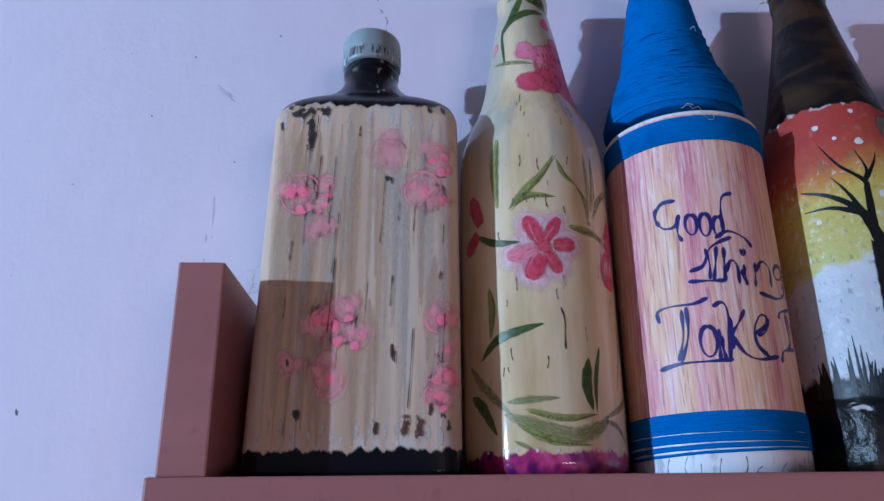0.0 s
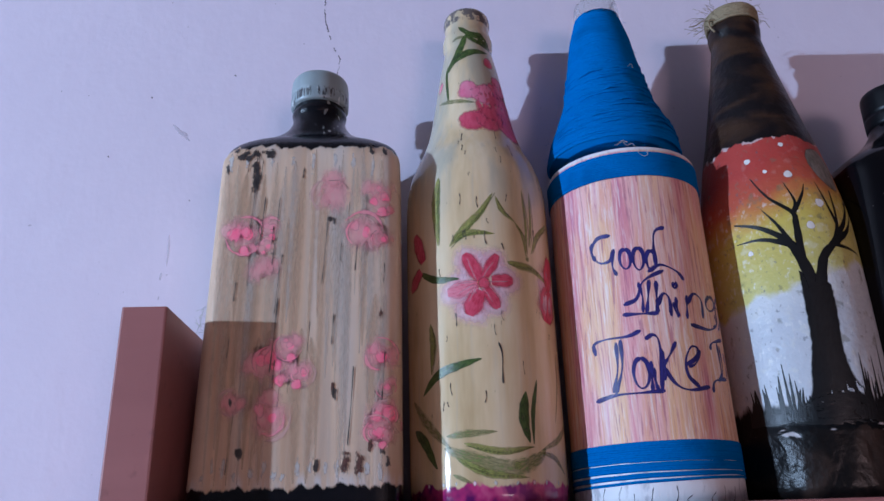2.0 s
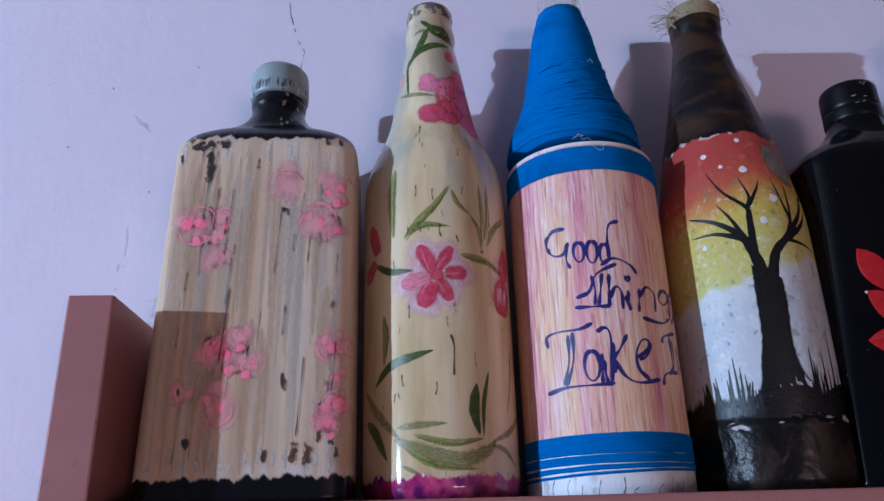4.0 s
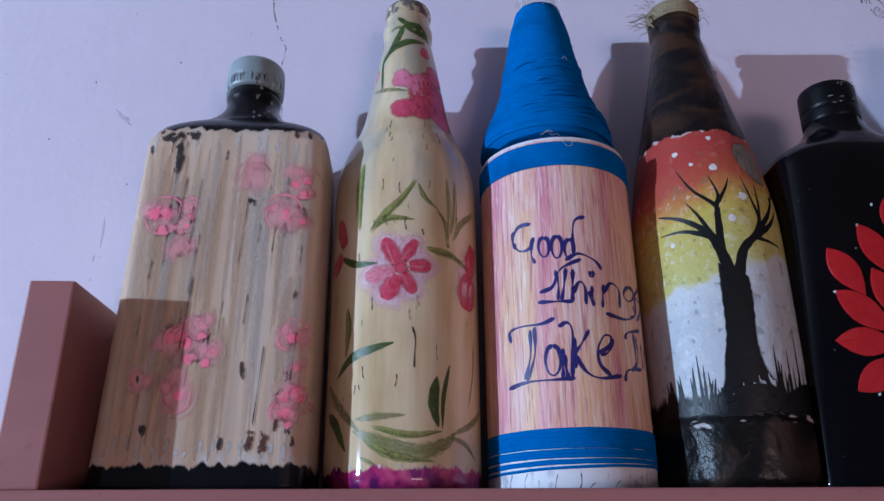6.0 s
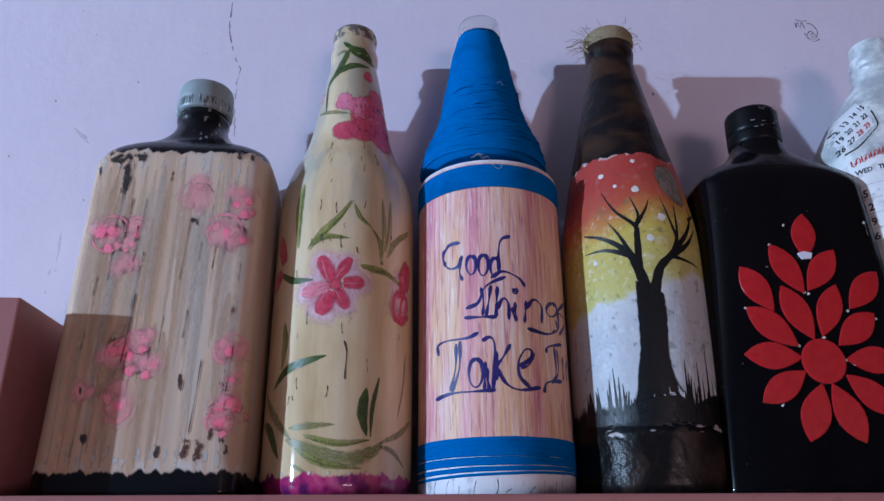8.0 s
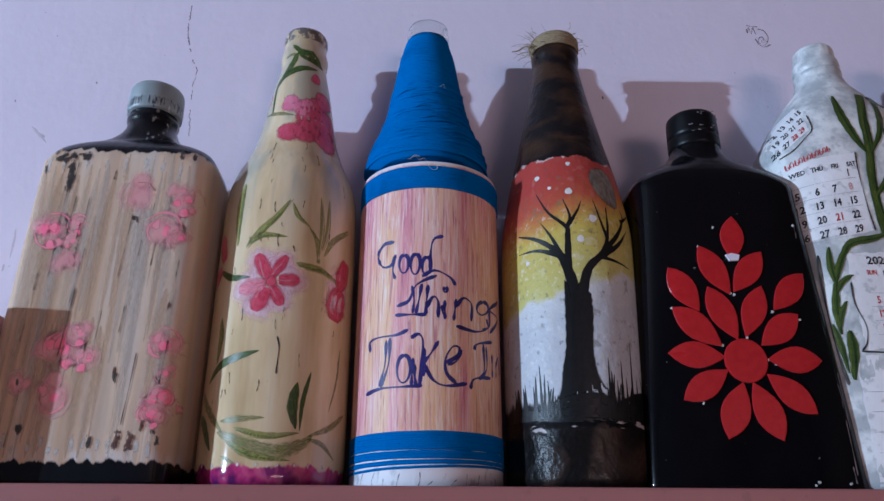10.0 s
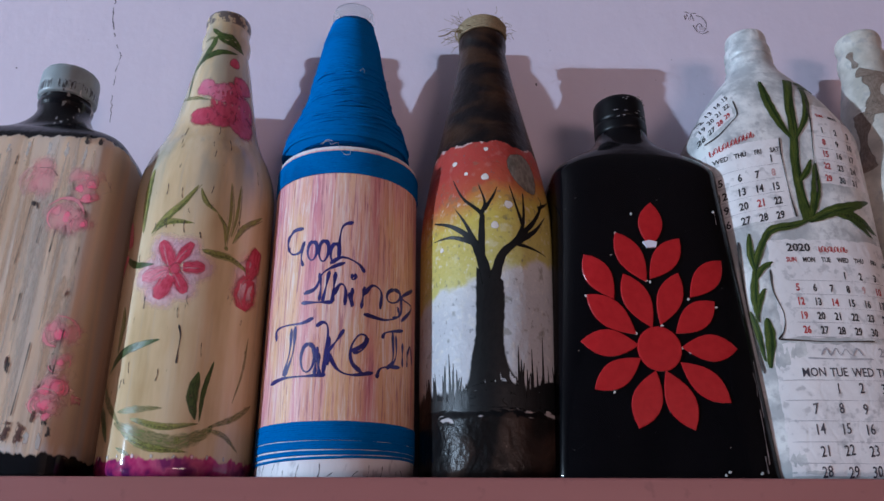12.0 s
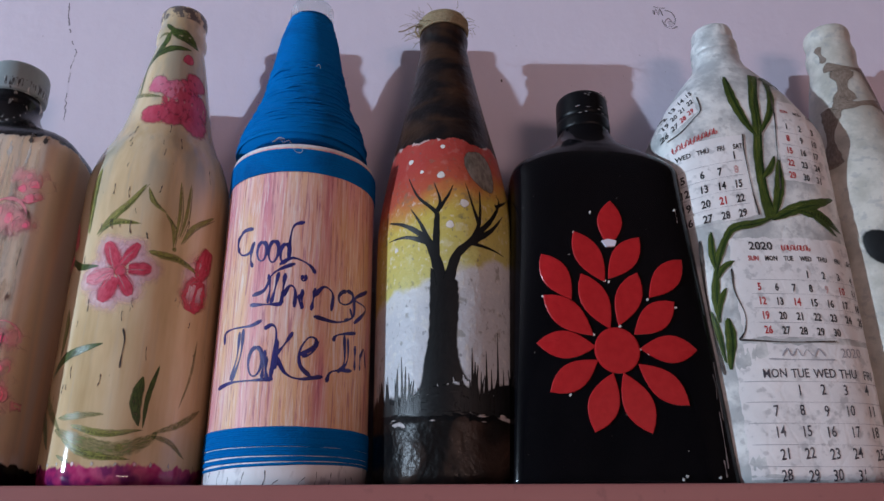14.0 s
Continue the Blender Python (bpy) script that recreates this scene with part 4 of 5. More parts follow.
for i in range(26):
    u = rnd.uniform(-46, -15) if i % 2 else rnd.uniform(4, 42)
    h = rnd.uniform(6, 15) + 8 * max(0.0, rnd.uniform(-1, 1))
    daub(b4, "painted_grass", black_paint, rnd.uniform(2.0, 3.6), [(u, 33), (u + rnd.uniform(-0.5, 0.5), 36 + h * 0.5), (u + rnd.uniform(-1.6, 1.6), 37 + h)])
daub(b4, "painted_star", white_paint, 3.0, [(-5, 172), (-3.2, 171.9)])
daub(b4, "painted_star", white_paint, 3.6, [(-26.4, 165.1), (-23.7, 164.5)])
daub(b4, "painted_star", white_paint, 4.8, [(-6.4, 153.8), (-3.8, 153.7)])
daub(b4, "painted_star", white_paint, 2.4, [(-17.3, 156.9), (-15.9, 156.7)])
daub(b4, "painted_star", white_paint, 5.4, [(5.8, 137.1), (8.6, 137.4)])
daub(b4, "painted_star", white_paint, 4.8, [(-1.7, 125.1), (0.6, 125.1)])
daub(b4, "painted_star", white_paint, 3.0, [(-31.6, 115.1), (-29.5, 114.6)])
daub(b4, "painted_moon", moon_grey, 19.0, [(14.6, 172.5), (24.6, 146.0)])


# marks on the wall
def cracked(line, width, seed):
    """A hairline crack: short broken pieces with a jagged run."""
    rnd = random.Random(seed)
    path = spline(line, 6)
    for i in range(0, len(path) - 1):
        a, b = path[i], path[i + 1]
        if rnd.random() < 0.82:
            j = rnd.uniform(-0.9, 0.9)
            daub(wall, "wall_crack", wall_crack_paint, width * rnd.uniform(0.6, 1.5), [tuple(a), ((a[0] + b[0]) / 2 + j, (a[1] + b[1]) / 2), tuple(b)])


cracked([(-39.5, 336), (-40, 317), (-36.5, 299), (-29, 280.5)], 1.1, 3)
cracked([(-28.5, 281), (-30.5, 268), (-29.8, 246), (-28, 229)], 0.55, 4)
daub(wall, "scribble", ink_scribble, 0.8, [(365.5, 333), (366, 329), (367.5, 334), (369, 328.5), (370.5, 334), (372.2, 328)], [(366, 336), (370, 335), (374.5, 335)], [(374, 333), (378.5, 331.5), (381, 326), (379, 320), (375, 319), (373, 322.5), (376, 326), (378, 323)],
     [(371, 324.5), (373, 319.5), (377, 317), (382, 319.5)])
daub(wall, "wall_speck", wall_pale, 4.5, [(374.5, 322), (380, 322)])
daub(wall, "scratch", wall_pale, 1.6, [(-126.2, 159.6), (-125.7, 149.8), (-125.8, 139.4)], [(-128.4, 136.0), (-128.6, 130.9)])
daub(wall, "scratch", wall_pale, 2.5, [(-131.0, 232.9), (-125.4, 227.0), (-119.5, 221.2)], [(-124.8, 227.8), (-121.1, 224.7)])
daub(wall, "wall_speck", wall_crack_paint, 1.6, [(-216.2, 39.8), (-215.0, 35.8)])
daub(wall, "wall_speck", wall_crack_paint, 1.5, [(253.2, 270.5), (253.5, 267.4)])
daub(wall, "wall_speck", wall_crack_paint, 1.0, [(-146.2, 253.1), (-145.4, 251.5)], [(-95.7, 269.0), (-94.5, 267.8)], [(-167.9, 211.8), (-167.1, 210.3)], [(-116.8, 181.8), (-116.1, 180.7)])

# roses of the beige bottle: pale clouds with bright dabs and loose curling strokes
rose_cloud = wash_material("pale_pink_cloud", (0.92, 0.36, 0.40), (0.86, 0.46, 0.45), 0.72, 0.8, 0.6)
rose_core = wash_material("neon_pink_core", (1.0, 0.17, 0.30), (0.96, 0.30, 0.39), 0.95, 0.45, 0.6)
rose_dab = wash_material("bright_pink_dab", (0.98, 0.28, 0.37), (0.92, 0.42, 0.46), 0.75, 0.7, 0.8)
rose_curl = wash_material("light_pink_curl", (0.88, 0.48, 0.48), (0.80, 0.55, 0.50), 0.45, 0.8, 0.8)


def rose(u, z, r, bright, seed):
    """A loose rose: a thin pink wash, saturated dabs off its middle and a few curling petal edges."""
    rnd = random.Random(seed)
    daub(b1, "smudge", rose_cloud, r * 2.3, [(u - r * 0.2, z - 0.2 * r), (u + r * 0.2, z + 0.3 * r)])
    a = rnd.uniform(0, 6.28)
    daub(b1, "smudge", rose_cloud, r * 1.5, [(u + r * math.cos(a) - 2, z + r * math.sin(a)), (u + r * 0.3 * math.cos(a) + 2, z + r * 0.3 * math.sin(a) + 2)])
    for i in range(bright):
        a = 2.4 * i + rnd.uniform(-0.5, 0.5)
        rr = r * (0.15 + 0.6 * (i % 3) / 2)
        cu, cz, t = u + rr * math.cos(a), z + rr * math.sin(a), a + 1.4 + rnd.uniform(-0.5, 0.5)
        l = r * rnd.uniform(0.15, 0.4)
        daub(b1, "smudge", rose_core if i % 2 == 0 else rose_dab, r * rnd.uniform(0.55, 0.9), [(cu - l * math.cos(t), cz - l * math.sin(t)), (cu + l * math.cos(t), cz + l * math.sin(t))])
    for i in range(4):
        a0, rr, span = rnd.uniform(0, 360), r * rnd.choice([0.4, 0.65, 0.9]), rnd.uniform(70, 140)
        arc = [(u + rr * math.cos(radians(a0 + span * k / 3)), z + rr * math.sin(radians(a0 + span * k / 3))) for k in range(4)]
        daub(b1, "rose_stroke", rose_dab if bright and i % 2 else rose_curl, r * rnd.uniform(0.2, 0.38), arc, body=0.0)
    if seed % 2:
        daub(b1, "crack_crease_mark", crack, 0.35, [(u + (p[0] - u) * 1.1, z + (p[1] - z) * 1.1) for p in arc[:3]])


# broad upright strokes of the brush, blending into one another
stroke_tones = [brush_material("beige_stroke", (0.55, 0.385, 0.26), (0.60, 0.435, 0.305), 0.6, 0.42, 0.5, 0.7), brush_material("brown_stroke", (0.47, 0.315, 0.20), (0.54, 0.38, 0.255), 0.55, 0.42, 0.5, 0.7),
                brush_material("cream_stroke", (0.60, 0.46, 0.33), (0.67, 0.55, 0.42), 0.5, 0.42, 0.6, 0.6), brush_material("grey_stroke", (0.54, 0.46, 0.39), (0.60, 0.53, 0.46), 0.55, 0.42, 0.6, 0.6)]
STYLE["brush_stroke"] = LEAF
rnd = random.Random(77)
for i in range(34):
    u = -40 + 80 * ((i * 0.618) % 1.0)
    w = rnd.uniform(3.5, 9)
    z1 = rnd.uniform(155, 172) if i % 2 == 0 else rnd.uniform(70, 160)
    z0 = max(12.5, z1 - rnd.uniform(60, 140))
    bend = rnd.uniform(-1.5, 1.5)
    daub(b1, "brush_stroke", rnd.choice(stroke_tones), w, [(u, z1), (u + bend, z1 * 0.6 + z0 * 0.4), (u + bend * 0.4, z0)], body=0.0)
for i, (u, z, r, bright) in enumerate([(-28.5, 124, 10.5, 7), (-16.5, 127.5, 6, 4), (-18, 119, 5, 3), (-20, 107, 8.5, 0), (36, 143, 10, 6), (12.5, 144, 11.5, 0), (27, 125, 11.5, 2), (36, 121.5, 7, 1),
                                       (-12, 64, 12, 7), (-5, 71, 7, 4), (1.5, 59, 7, 4), (-12, 40, 11, 2), (36, 66, 9.5, 2), (40, 40, 10.5, 7), (35, 33, 8, 3), (39, 52, 5, 1), (-29, 46, 7, 0)]):
    rose(u, z, r, bright, 40 + i)
for u, z, w, l in [(-32, 165.5, 9, 8), (-26, 166, 9, 7), (-20, 166.5, 7, 6), (-25.4, 151, 6, 17), (-26, 159, 5, 10), (-37, 169, 5, 5), (30, 170, 4, 9), (37, 168.5, 3, 7), (11, 131.5, 3.4, 3.2), (13, 130.8, 1.8, 5), (-40, 160, 2.2, 9), (9.2, 20, 3, 9), (-24, 26, 4.5, 7), (-29, 46.5, 2.5, 5), (15.6, 52, 1.6, 10), (40, 20, 3, 7), (38, 25, 3, 4)]:
    daub(b1, "smudge", smudge, w, [(u, z + l / 2), (u + 0.5, z - l / 2)])
for u, z, w, l in [(22.6, 20.5, 5, 14), (28.4, 20, 5, 14), (15.8, 53, 1.2, 8), (33, 27, 2.5, 9), (36.8, 86, 2.2, 6)]:
    daub(b1, "smudge", brown_smudge, w, [(u, z + l / 2), (u - 0.8, z - l / 2)])
rnd = random.Random(5)
for i in range(28):
    u, z, l = rnd.uniform(-40, 41), rnd.uniform(45, 165), rnd.choice([5, 9, 14, 22, 34])
    daub(b1, "crack_crease_mark", crack, rnd.uniform(0.35, 0.75), [(u, z), (u - l * 0.02, z - l / 2), (u - l * 0.05, z - l)])
for i in range(16):
    u = -40 + 5.2 * i + rnd.uniform(-1.5, 1.5)
    daub(b1, "smudge", white_dab, rnd.uniform(2.2, 4.2), [(u, 12 + rnd.uniform(0, 3)), (u + rnd.uniform(-1, 1), 17 + rnd.uniform(0, 9))])
    if i % 2 == 0:
        daub(b1, "smudge", white_dab, rnd.uniform(2, 4), [(u, 169), (u + rnd.uniform(-1, 1), 150 + rnd.uniform(0, 9))])

# ---- yarn, thread and twine ----
def add_ring(bm, cz, radius, thick, tilt=0.0, phase=0.0, seg=72, sides=5, wave=0.0, squash=1.0):
    rings = []
    for i in range(seg):
        th = 2 * math.pi * i / seg
        r = (radius + wave * noise.noise(Vector((math.cos(th) * 3, math.sin(th) * 3, cz * 0.7)))) * MM
        z = (cz + tilt * math.cos(th - phase) + wave * noise.noise(Vector((math.cos(th) * 4, math.sin(th) * 4, cz)))) * MM
        ring = []
        for k in range(sides):
            a = 2 * math.pi * k / sides
            d = r + thick * squash * MM * math.cos(a)
            ring.append(bm.verts.new((d * math.sin(th), -d * math.cos(th), z + thick * MM * math.sin(a))))
        rings.append(ring)
    for i in range(seg):
        r0, r1 = rings[i], rings[(i + 1) % seg]
        for k in range(sides):
            j = (k + 1) % sides
            bm.faces.new((r0[k], r1[k], r1[j], r0[j]))


CONE = [(177, 37.0), (182, 36.0), (190, 34.0), (197, 31.0), (206, 27.2), (216, 24.2), (235, 20.8), (255, 17.4), (266, 14.4), (270, 13.0)]
cone_z, cone_r = [c[0] for c in CONE], [c[1] for c in CONE]
bm = loft_bm([(z * MM, (r - 0.4) * MM, (r - 0.4) * MM, 2.0) for z, r in CONE], 64)
cone = part("yarn_wrap", bm, yarn, b3.ob, "blue yarn wound round the bottle neck")
cone.location = (-0.0022, 0, 0)


def strand(parent, *shape):
    bm = bmesh.new()
    add_ring(bm, *shape)
    return link("yarn_strand", bm, yarn, parent)


rnd = random.Random(11)
z = 177.0
while z < 270.5:
    t = 0.6 if z < 212 else 0.25
    strand(cone, z, np.interp(z, cone_z, cone_r) - 0.55 + rnd.uniform(-0.12, 0.12), 0.66, rnd.uniform(-1, 1) * t, rnd.uniform(0, 6), 64, 5, 0.28)
    z += 0.72
for i in range(26):
    z = rnd.uniform(181, 232)
    low = 1.0 if z < 215 else 0.5
    strand(cone, z, np.interp(z, cone_z, cone_r) + rnd.uniform(-0.3, 0.05), 0.7, rnd.uniform(0.8, 3.4) * low, math.pi * 0.5 + rnd.uniform(-0.9, 0.9), 64, 5, 1.2)


def strands(zs, tilt):
    for i, z in enumerate(zs):
        strand(b3.ob, z, 39.75, 0.66, tilt + 0.12 * math.sin(i * 2.1), 1.2, 96, 5, 0.16, 0.7)


strands([152.8 + 0.98 * i for i in range(13)], 0.0)
strands([25.6 - 0.92 * i for i in range(9)], 0.3)
strands([16.7, 15.9, 15.0, 14.2], 0.45)
strands([12.4, 11.5], 0.9)
strands([9.6], 1.5)


def fibre(surf_ob, name, pts, thick, material):
    """A loose thread as a thin tube through points in millimetres."""
    bm = bmesh.new()
    path = [Vector(p) * MM for p in spline(pts, 8)]
    rings = []
    for i, p in enumerate(path):
        d = (path[min(i + 1, len(path) - 1)] - path[max(0, i - 1)]).normalized()
        s = d.orthogonal().normalized()
        c = d.cross(s)
        rings.append([bm.verts.new(p + (s * math.cos(a) + c * math.sin(a)) * thick * MM) for a in (0, 1.57, 3.14, 4.71)])
    for r0, r1 in zip(rings, rings[1:]):
        for k in range(4):
            bm.faces.new((r0[k], r0[(k + 1) % 4], r1[(k + 1) % 4], r1[k]))
    return link(name, bm, material, surf_ob)


pale_thread = plain_material("frayed_pale_thread", (0.36, 0.36, 0.34), (0.58, 0.57, 0.54), 0.8, 300)
fibre(b3.ob, "loose_thread", [(-13, -39.8, 168.6), (-9, -40.6, 170), (-7, -40.8, 168), (-4, -40.7, 169), (-2, -40.6, 165), (0.5, -40.5, 162.5), (3, -40.4, 163), (2.8, -40.3, 166)], 0.14, pale_thread)
fibre(b3.ob, "loose_thread", [(-12, -40.2, 168.2), (-9.5, -40.9, 170.5), (-6.5, -40.6, 170)], 0.2, pale_thread)
fibre(b3.ob, "loose_thread", [(5, -23.2, 225), (7, -24.2, 226), (8, -23.2, 224)], 0.12, pale_thread)
rnd = random.Random(3)
for i in range(46):
    z = rnd.uniform(180, 268)
    r = float(np.interp(z, cone_z, cone_r)) - 0.3
    th = rnd.uniform(-1.9, 1.9)
    dx, dy = math.sin(th), -math.cos(th)
    k = rnd.uniform(1.0, 3.0)
    fibre(b3.ob, "yarn_fuzz", [(-2.2 + dx * r, dy * r, z), (-2.2 + dx * (r + k * 0.7), dy * (r + k * 0.7), z + rnd.uniform(-1, 1.5)), (-2.2 + dx * (r + k) + rnd.uniform(-1, 1), dy * (r + k), z + rnd.uniform(-2, 2))], 0.07, yarn)

# wisps of fluff between the end board and the beige bottle
for i in range(9):
    z = 80 + rnd.uniform(0, 14)
    fibre(b1.ob, "fluff", [(-46.2, -14 + rnd.uniform(-6, 6), z), (-50 - rnd.uniform(0, 3), -12 + rnd.uniform(-5, 5), z + rnd.uniform(-3, 5)), (-53 - rnd.uniform(0, 4), -8, z + rnd.uniform(-4, 9))], 0.1, pale_thread)

bm = bmesh.new()
rnd = random.Random(8)
for i in range(7):
    add_ring(bm, 264.5 + 1.35 * i, 13.9 + (0.5 if i < 5 else -0.6), 0.95, rnd.uniform(-0.5, 0.5), rnd.uniform(0, 6), 48, 6, 0.25)
for i in range(4):
    add_ring(bm, 266 + 1.7 * i, 14.7, 0.8, rnd.uniform(-1, 1), rnd.uniform(0, 6), 48, 6, 0.3)
tagged(part("twine_wrap", bm, twine, b4.ob, "jute twine round the rim"), kind="stuff")
for i in range(60):
    th = rnd.uniform(-2.6, 1.7) if i % 2 else rnd.uniform(-2.2, -0.9)
    r, z = 14.6, rnd.uniform(262, 275)
    dx, dy = math.sin(th), -math.cos(th)
    k = rnd.uniform(1.5, 5.5) if i % 2 else rnd.uniform(3, 11)
    fibre(b4.ob, "twine_fibre", [(dx * r, dy * r, z), (dx * (r + k * 0.5) + rnd.uniform(-1.5, 1.5), dy * (r + k * 0.5), z + rnd.uniform(-1.5, 3)),
                                 (dx * (r + k) + rnd.uniform(-2.5, 2.5), dy * (r + k), z + rnd.uniform(-4, 4))], rnd.uniform(0.06, 0.14), twine)
fibre(b4.ob, "twine_end", [(-13.5, -6, 266), (-17, -7, 265), (-17.5, -8, 260), (-15.5, -9, 256)], 0.6, twine)
fibre(b4.ob, "twine_end", [(-14, -5, 265), (-19, -5, 266.5), (-24, -4, 264), (-28, -4, 263)], 0.35, twine)

# ---- red petals glued on the black bottle ----
petal_red = plain_material("red_foil_sheet", (0.40, 0.009, 0.014), (0.45, 0.014, 0.019), 0.32, 260)
chip_white = plain_material("white_chip", (0.66, 0.62, 0.74), (0.74, 0.70, 0.80), 0.4)


def tile(surf, name, outline, material, thick=0.9):
    """A thin solid piece with the given outline, pressed on the surface."""
    bm = bmesh.new()
    cu = sum(p[0] for p in outline) / len(outline)
    cz = sum(p[1] for p in outline) / len(outline)
    inset = [(cu + (u - cu) * 0.95, cz + (z - cz) * 0.95) for u, z in outline]
    low = [bm.verts.new(surf.on(u, z, 0.05)) for u, z in outline]
    mid = [bm.verts.new(surf.on(u, z, thick * 0.75)) for u, z in outline]
    top = [bm.verts.new(surf.on(u, z, thick)) for u, z in inset]
    half = [bm.verts.new(surf.on(cu + (u - cu) * 0.45, cz + (z - cz) * 0.45, thick)) for u, z in inset]
    hub = bm.verts.new(surf.on(cu, cz, thick))
    n = len(outline)
    for i in range(n):
        j = (i + 1) % n
        bm.faces.new((low[i], low[j], mid[j], mid[i]))
        bm.faces.new((mid[i], mid[j], top[j], top[i]))
        bm.faces.new((top[i], top[j], half[j], half[i]))
        bm.faces.new((half[i], half[j], hub))
    bmesh.ops.recalc_face_normals(bm, faces=bm.faces[:])
    return link(name, bm, material, surf.ob, False)


def petal(tip, root, width):
    """A pointed leaf-shaped piece, broadest a little past its middle."""
    d = np.array(root, float) - np.array(tip, float)
    ln = np.linalg.norm(d)
    d /= ln
    s = np.array([-d[1], d[0]])
    prof = [(k / 9, width * 0.53 * math.sin(math.pi * (k / 9) ** 0.9) ** 0.95) for k in range(10)]
    left = [np.array(tip) + d * ln * t + s * w for t, w in prof]
    right = [np.array(tip) + d * ln * t - s * w for t, w in reversed(prof[1:-1])]
    return tile(b5, "petal", [tuple(p) for p in left + right], petal_red)

petal((2.1, 140.8), (-0.6, 115.3), 12.3)
petal((-18.6, 123.6), (-4.5, 96.8), 12.9)
petal((15.6, 120.8), (-2.6, 98.3), 12.3)
petal((-35.8, 111.5), (-22.1, 87.6), 12.9)
petal((37.0, 109.6), (17.3, 88.9), 12.3)
petal((-16.4, 101.1), (-3.9, 73.0), 13.4)
petal((12.6, 102.0), (0.4, 74.5), 12.3)
petal((-36.1, 90.0), (-12.5, 69.6), 13.4)
petal((30.0, 87.1), (7.8, 70.3), 12.9)
petal((-40.6, 66.1), (-11.6, 64.1), 12.9)
petal((38.8, 63.2), (9.9, 63.4), 12.9)
petal((-35.5, 42.5), (-11.3, 57.8), 12.3)
petal((31.3, 36.5), (8.4, 56.0), 12.9)
petal((-15.5, 24.0), (-4.4, 51.8), 14.0)
petal((11.9, 23.4), (0.5, 51.8), 14.0)
tile(b5, "flower_centre", [(-1.5 + 11.2 * math.cos(2 * math.pi * i / 28), 62.5 + 11.2 * math.sin(2 * math.pi * i / 28)) for i in range(28)], petal_red, 1.1)
tile(b5, "chip", [(-4.5, 118.5), (-1, 119.6), (3.4, 118.6), (2.4, 115.5), (-2.4, 115.2)], chip_white, 1.2)
rnd = random.Random(21)
glue = plain_material("dried_glue", (0.5, 0.48, 0.46), (0.7, 0.68, 0.66), 0.4)
for u, z in [(-18.5, 123), (-4.4, 97.5), (-2.6, 96.8), (-36, 89.5), (-12.4, 70), (14, 61), (10.2, 63), (11.5, 100), (1, 74.2), (-26, 41), (30.4, 84), (16.5, 88), (37, 137), (42, 4), (24, 3), (26, 4.5), (-9, 134)]:
    tile(b5, "glue_drop", [(u + rnd.uniform(0.4, 1.0) * math.cos(a), z + rnd.uniform(0.4, 1.0) * math.sin(a)) for a in (0, 1, 2, 3, 4, 5)], glue, 0.7)

scuff = plain_material("grey_scuff", (0.16, 0.15, 0.16), (0.34, 0.33, 0.34), 0.5)
cap_form = Bottle(0, 0, [(193, 15.3), (218, 15.3)], 15.3)
cap_form.ob = b5.ob
for i in range(22):
    u, z = rnd.uniform(-8, 20), rnd.choice([202, 203.4, 206, 213.5, 215]) + rnd.uniform(-1.5, 1.5)
    tile(cap_form, "paint_chip", [(u + rnd.uniform(0.4, 1.6) * math.cos(a), z + rnd.uniform(0.2, 0.5) * math.sin(a)) for a in (0, 1, 2, 3, 4, 5)], scuff, 0.2)

# ---- calendar sheets pasted on the white bottle ----
sheet_white = crumpled_paper_material("calendar_paper", (0.76, 0.75, 0.76), (0.84, 0.83, 0.84), 0.3)
print_black = plain_material("print_black", (0.02, 0.02, 0.025), (0.05, 0.05, 0.055), 0.5)
print_red = plain_material("print_red", (0.40, 0.03, 0.04), (0.50, 0.06, 0.06), 0.5)
print_faint = plain_material("print_faint_red", (0.58, 0.34, 0.34), (0.66, 0.42, 0.42), 0.5)
pen_crease_grey = plain_material("pen_crease_grey", (0.03, 0.03, 0.045), (0.08, 0.08, 0.10), 0.5)
print_grey = plain_material("print_grey", (0.36, 0.36, 0.40), (0.46, 0.46, 0.50), 0.5)


def sheet(u0, z0, u1, z1, seed, lift=0.1, lean=0.0):
    """A pasted sheet with torn, slightly wavy edges; lean slopes it upwards along u."""
    bm = bmesh.new()
    nu, nz = max(4, int((u1 - u0) / 2.5)), max(4, int((z1 - z0) / 2.5))
    grid = []
    for j in range(nz + 1):
        row = []
        for i in range(nu + 1):
            u, z = u0 + (u1 - u0) * i / nu, z0 + (z1 - z0) * j / nz
            e = 1.0 if i in (0, nu) or j in (0, nz) else 0.0
            w = 1.3 * e * noise.noise(Vector((u * 0.22, z * 0.22, seed)))
            row.append(bm.verts.new(b6.on(u + w, z + w + lean * (u - u0), lift + 0.12 * noise.noise(Vector((u * 0.15, z * 0.15, seed + 5))) + 0.12)))
        grid.append(row)
    for j in range(nz):
        for i in range(nu):
            bm.faces.new((grid[j][i], grid[j][i + 1], grid[j + 1][i + 1], grid[j + 1][i]))
    return link("calendar_sheet", bm, sheet_white, b6.ob)


GLYPHS = {}


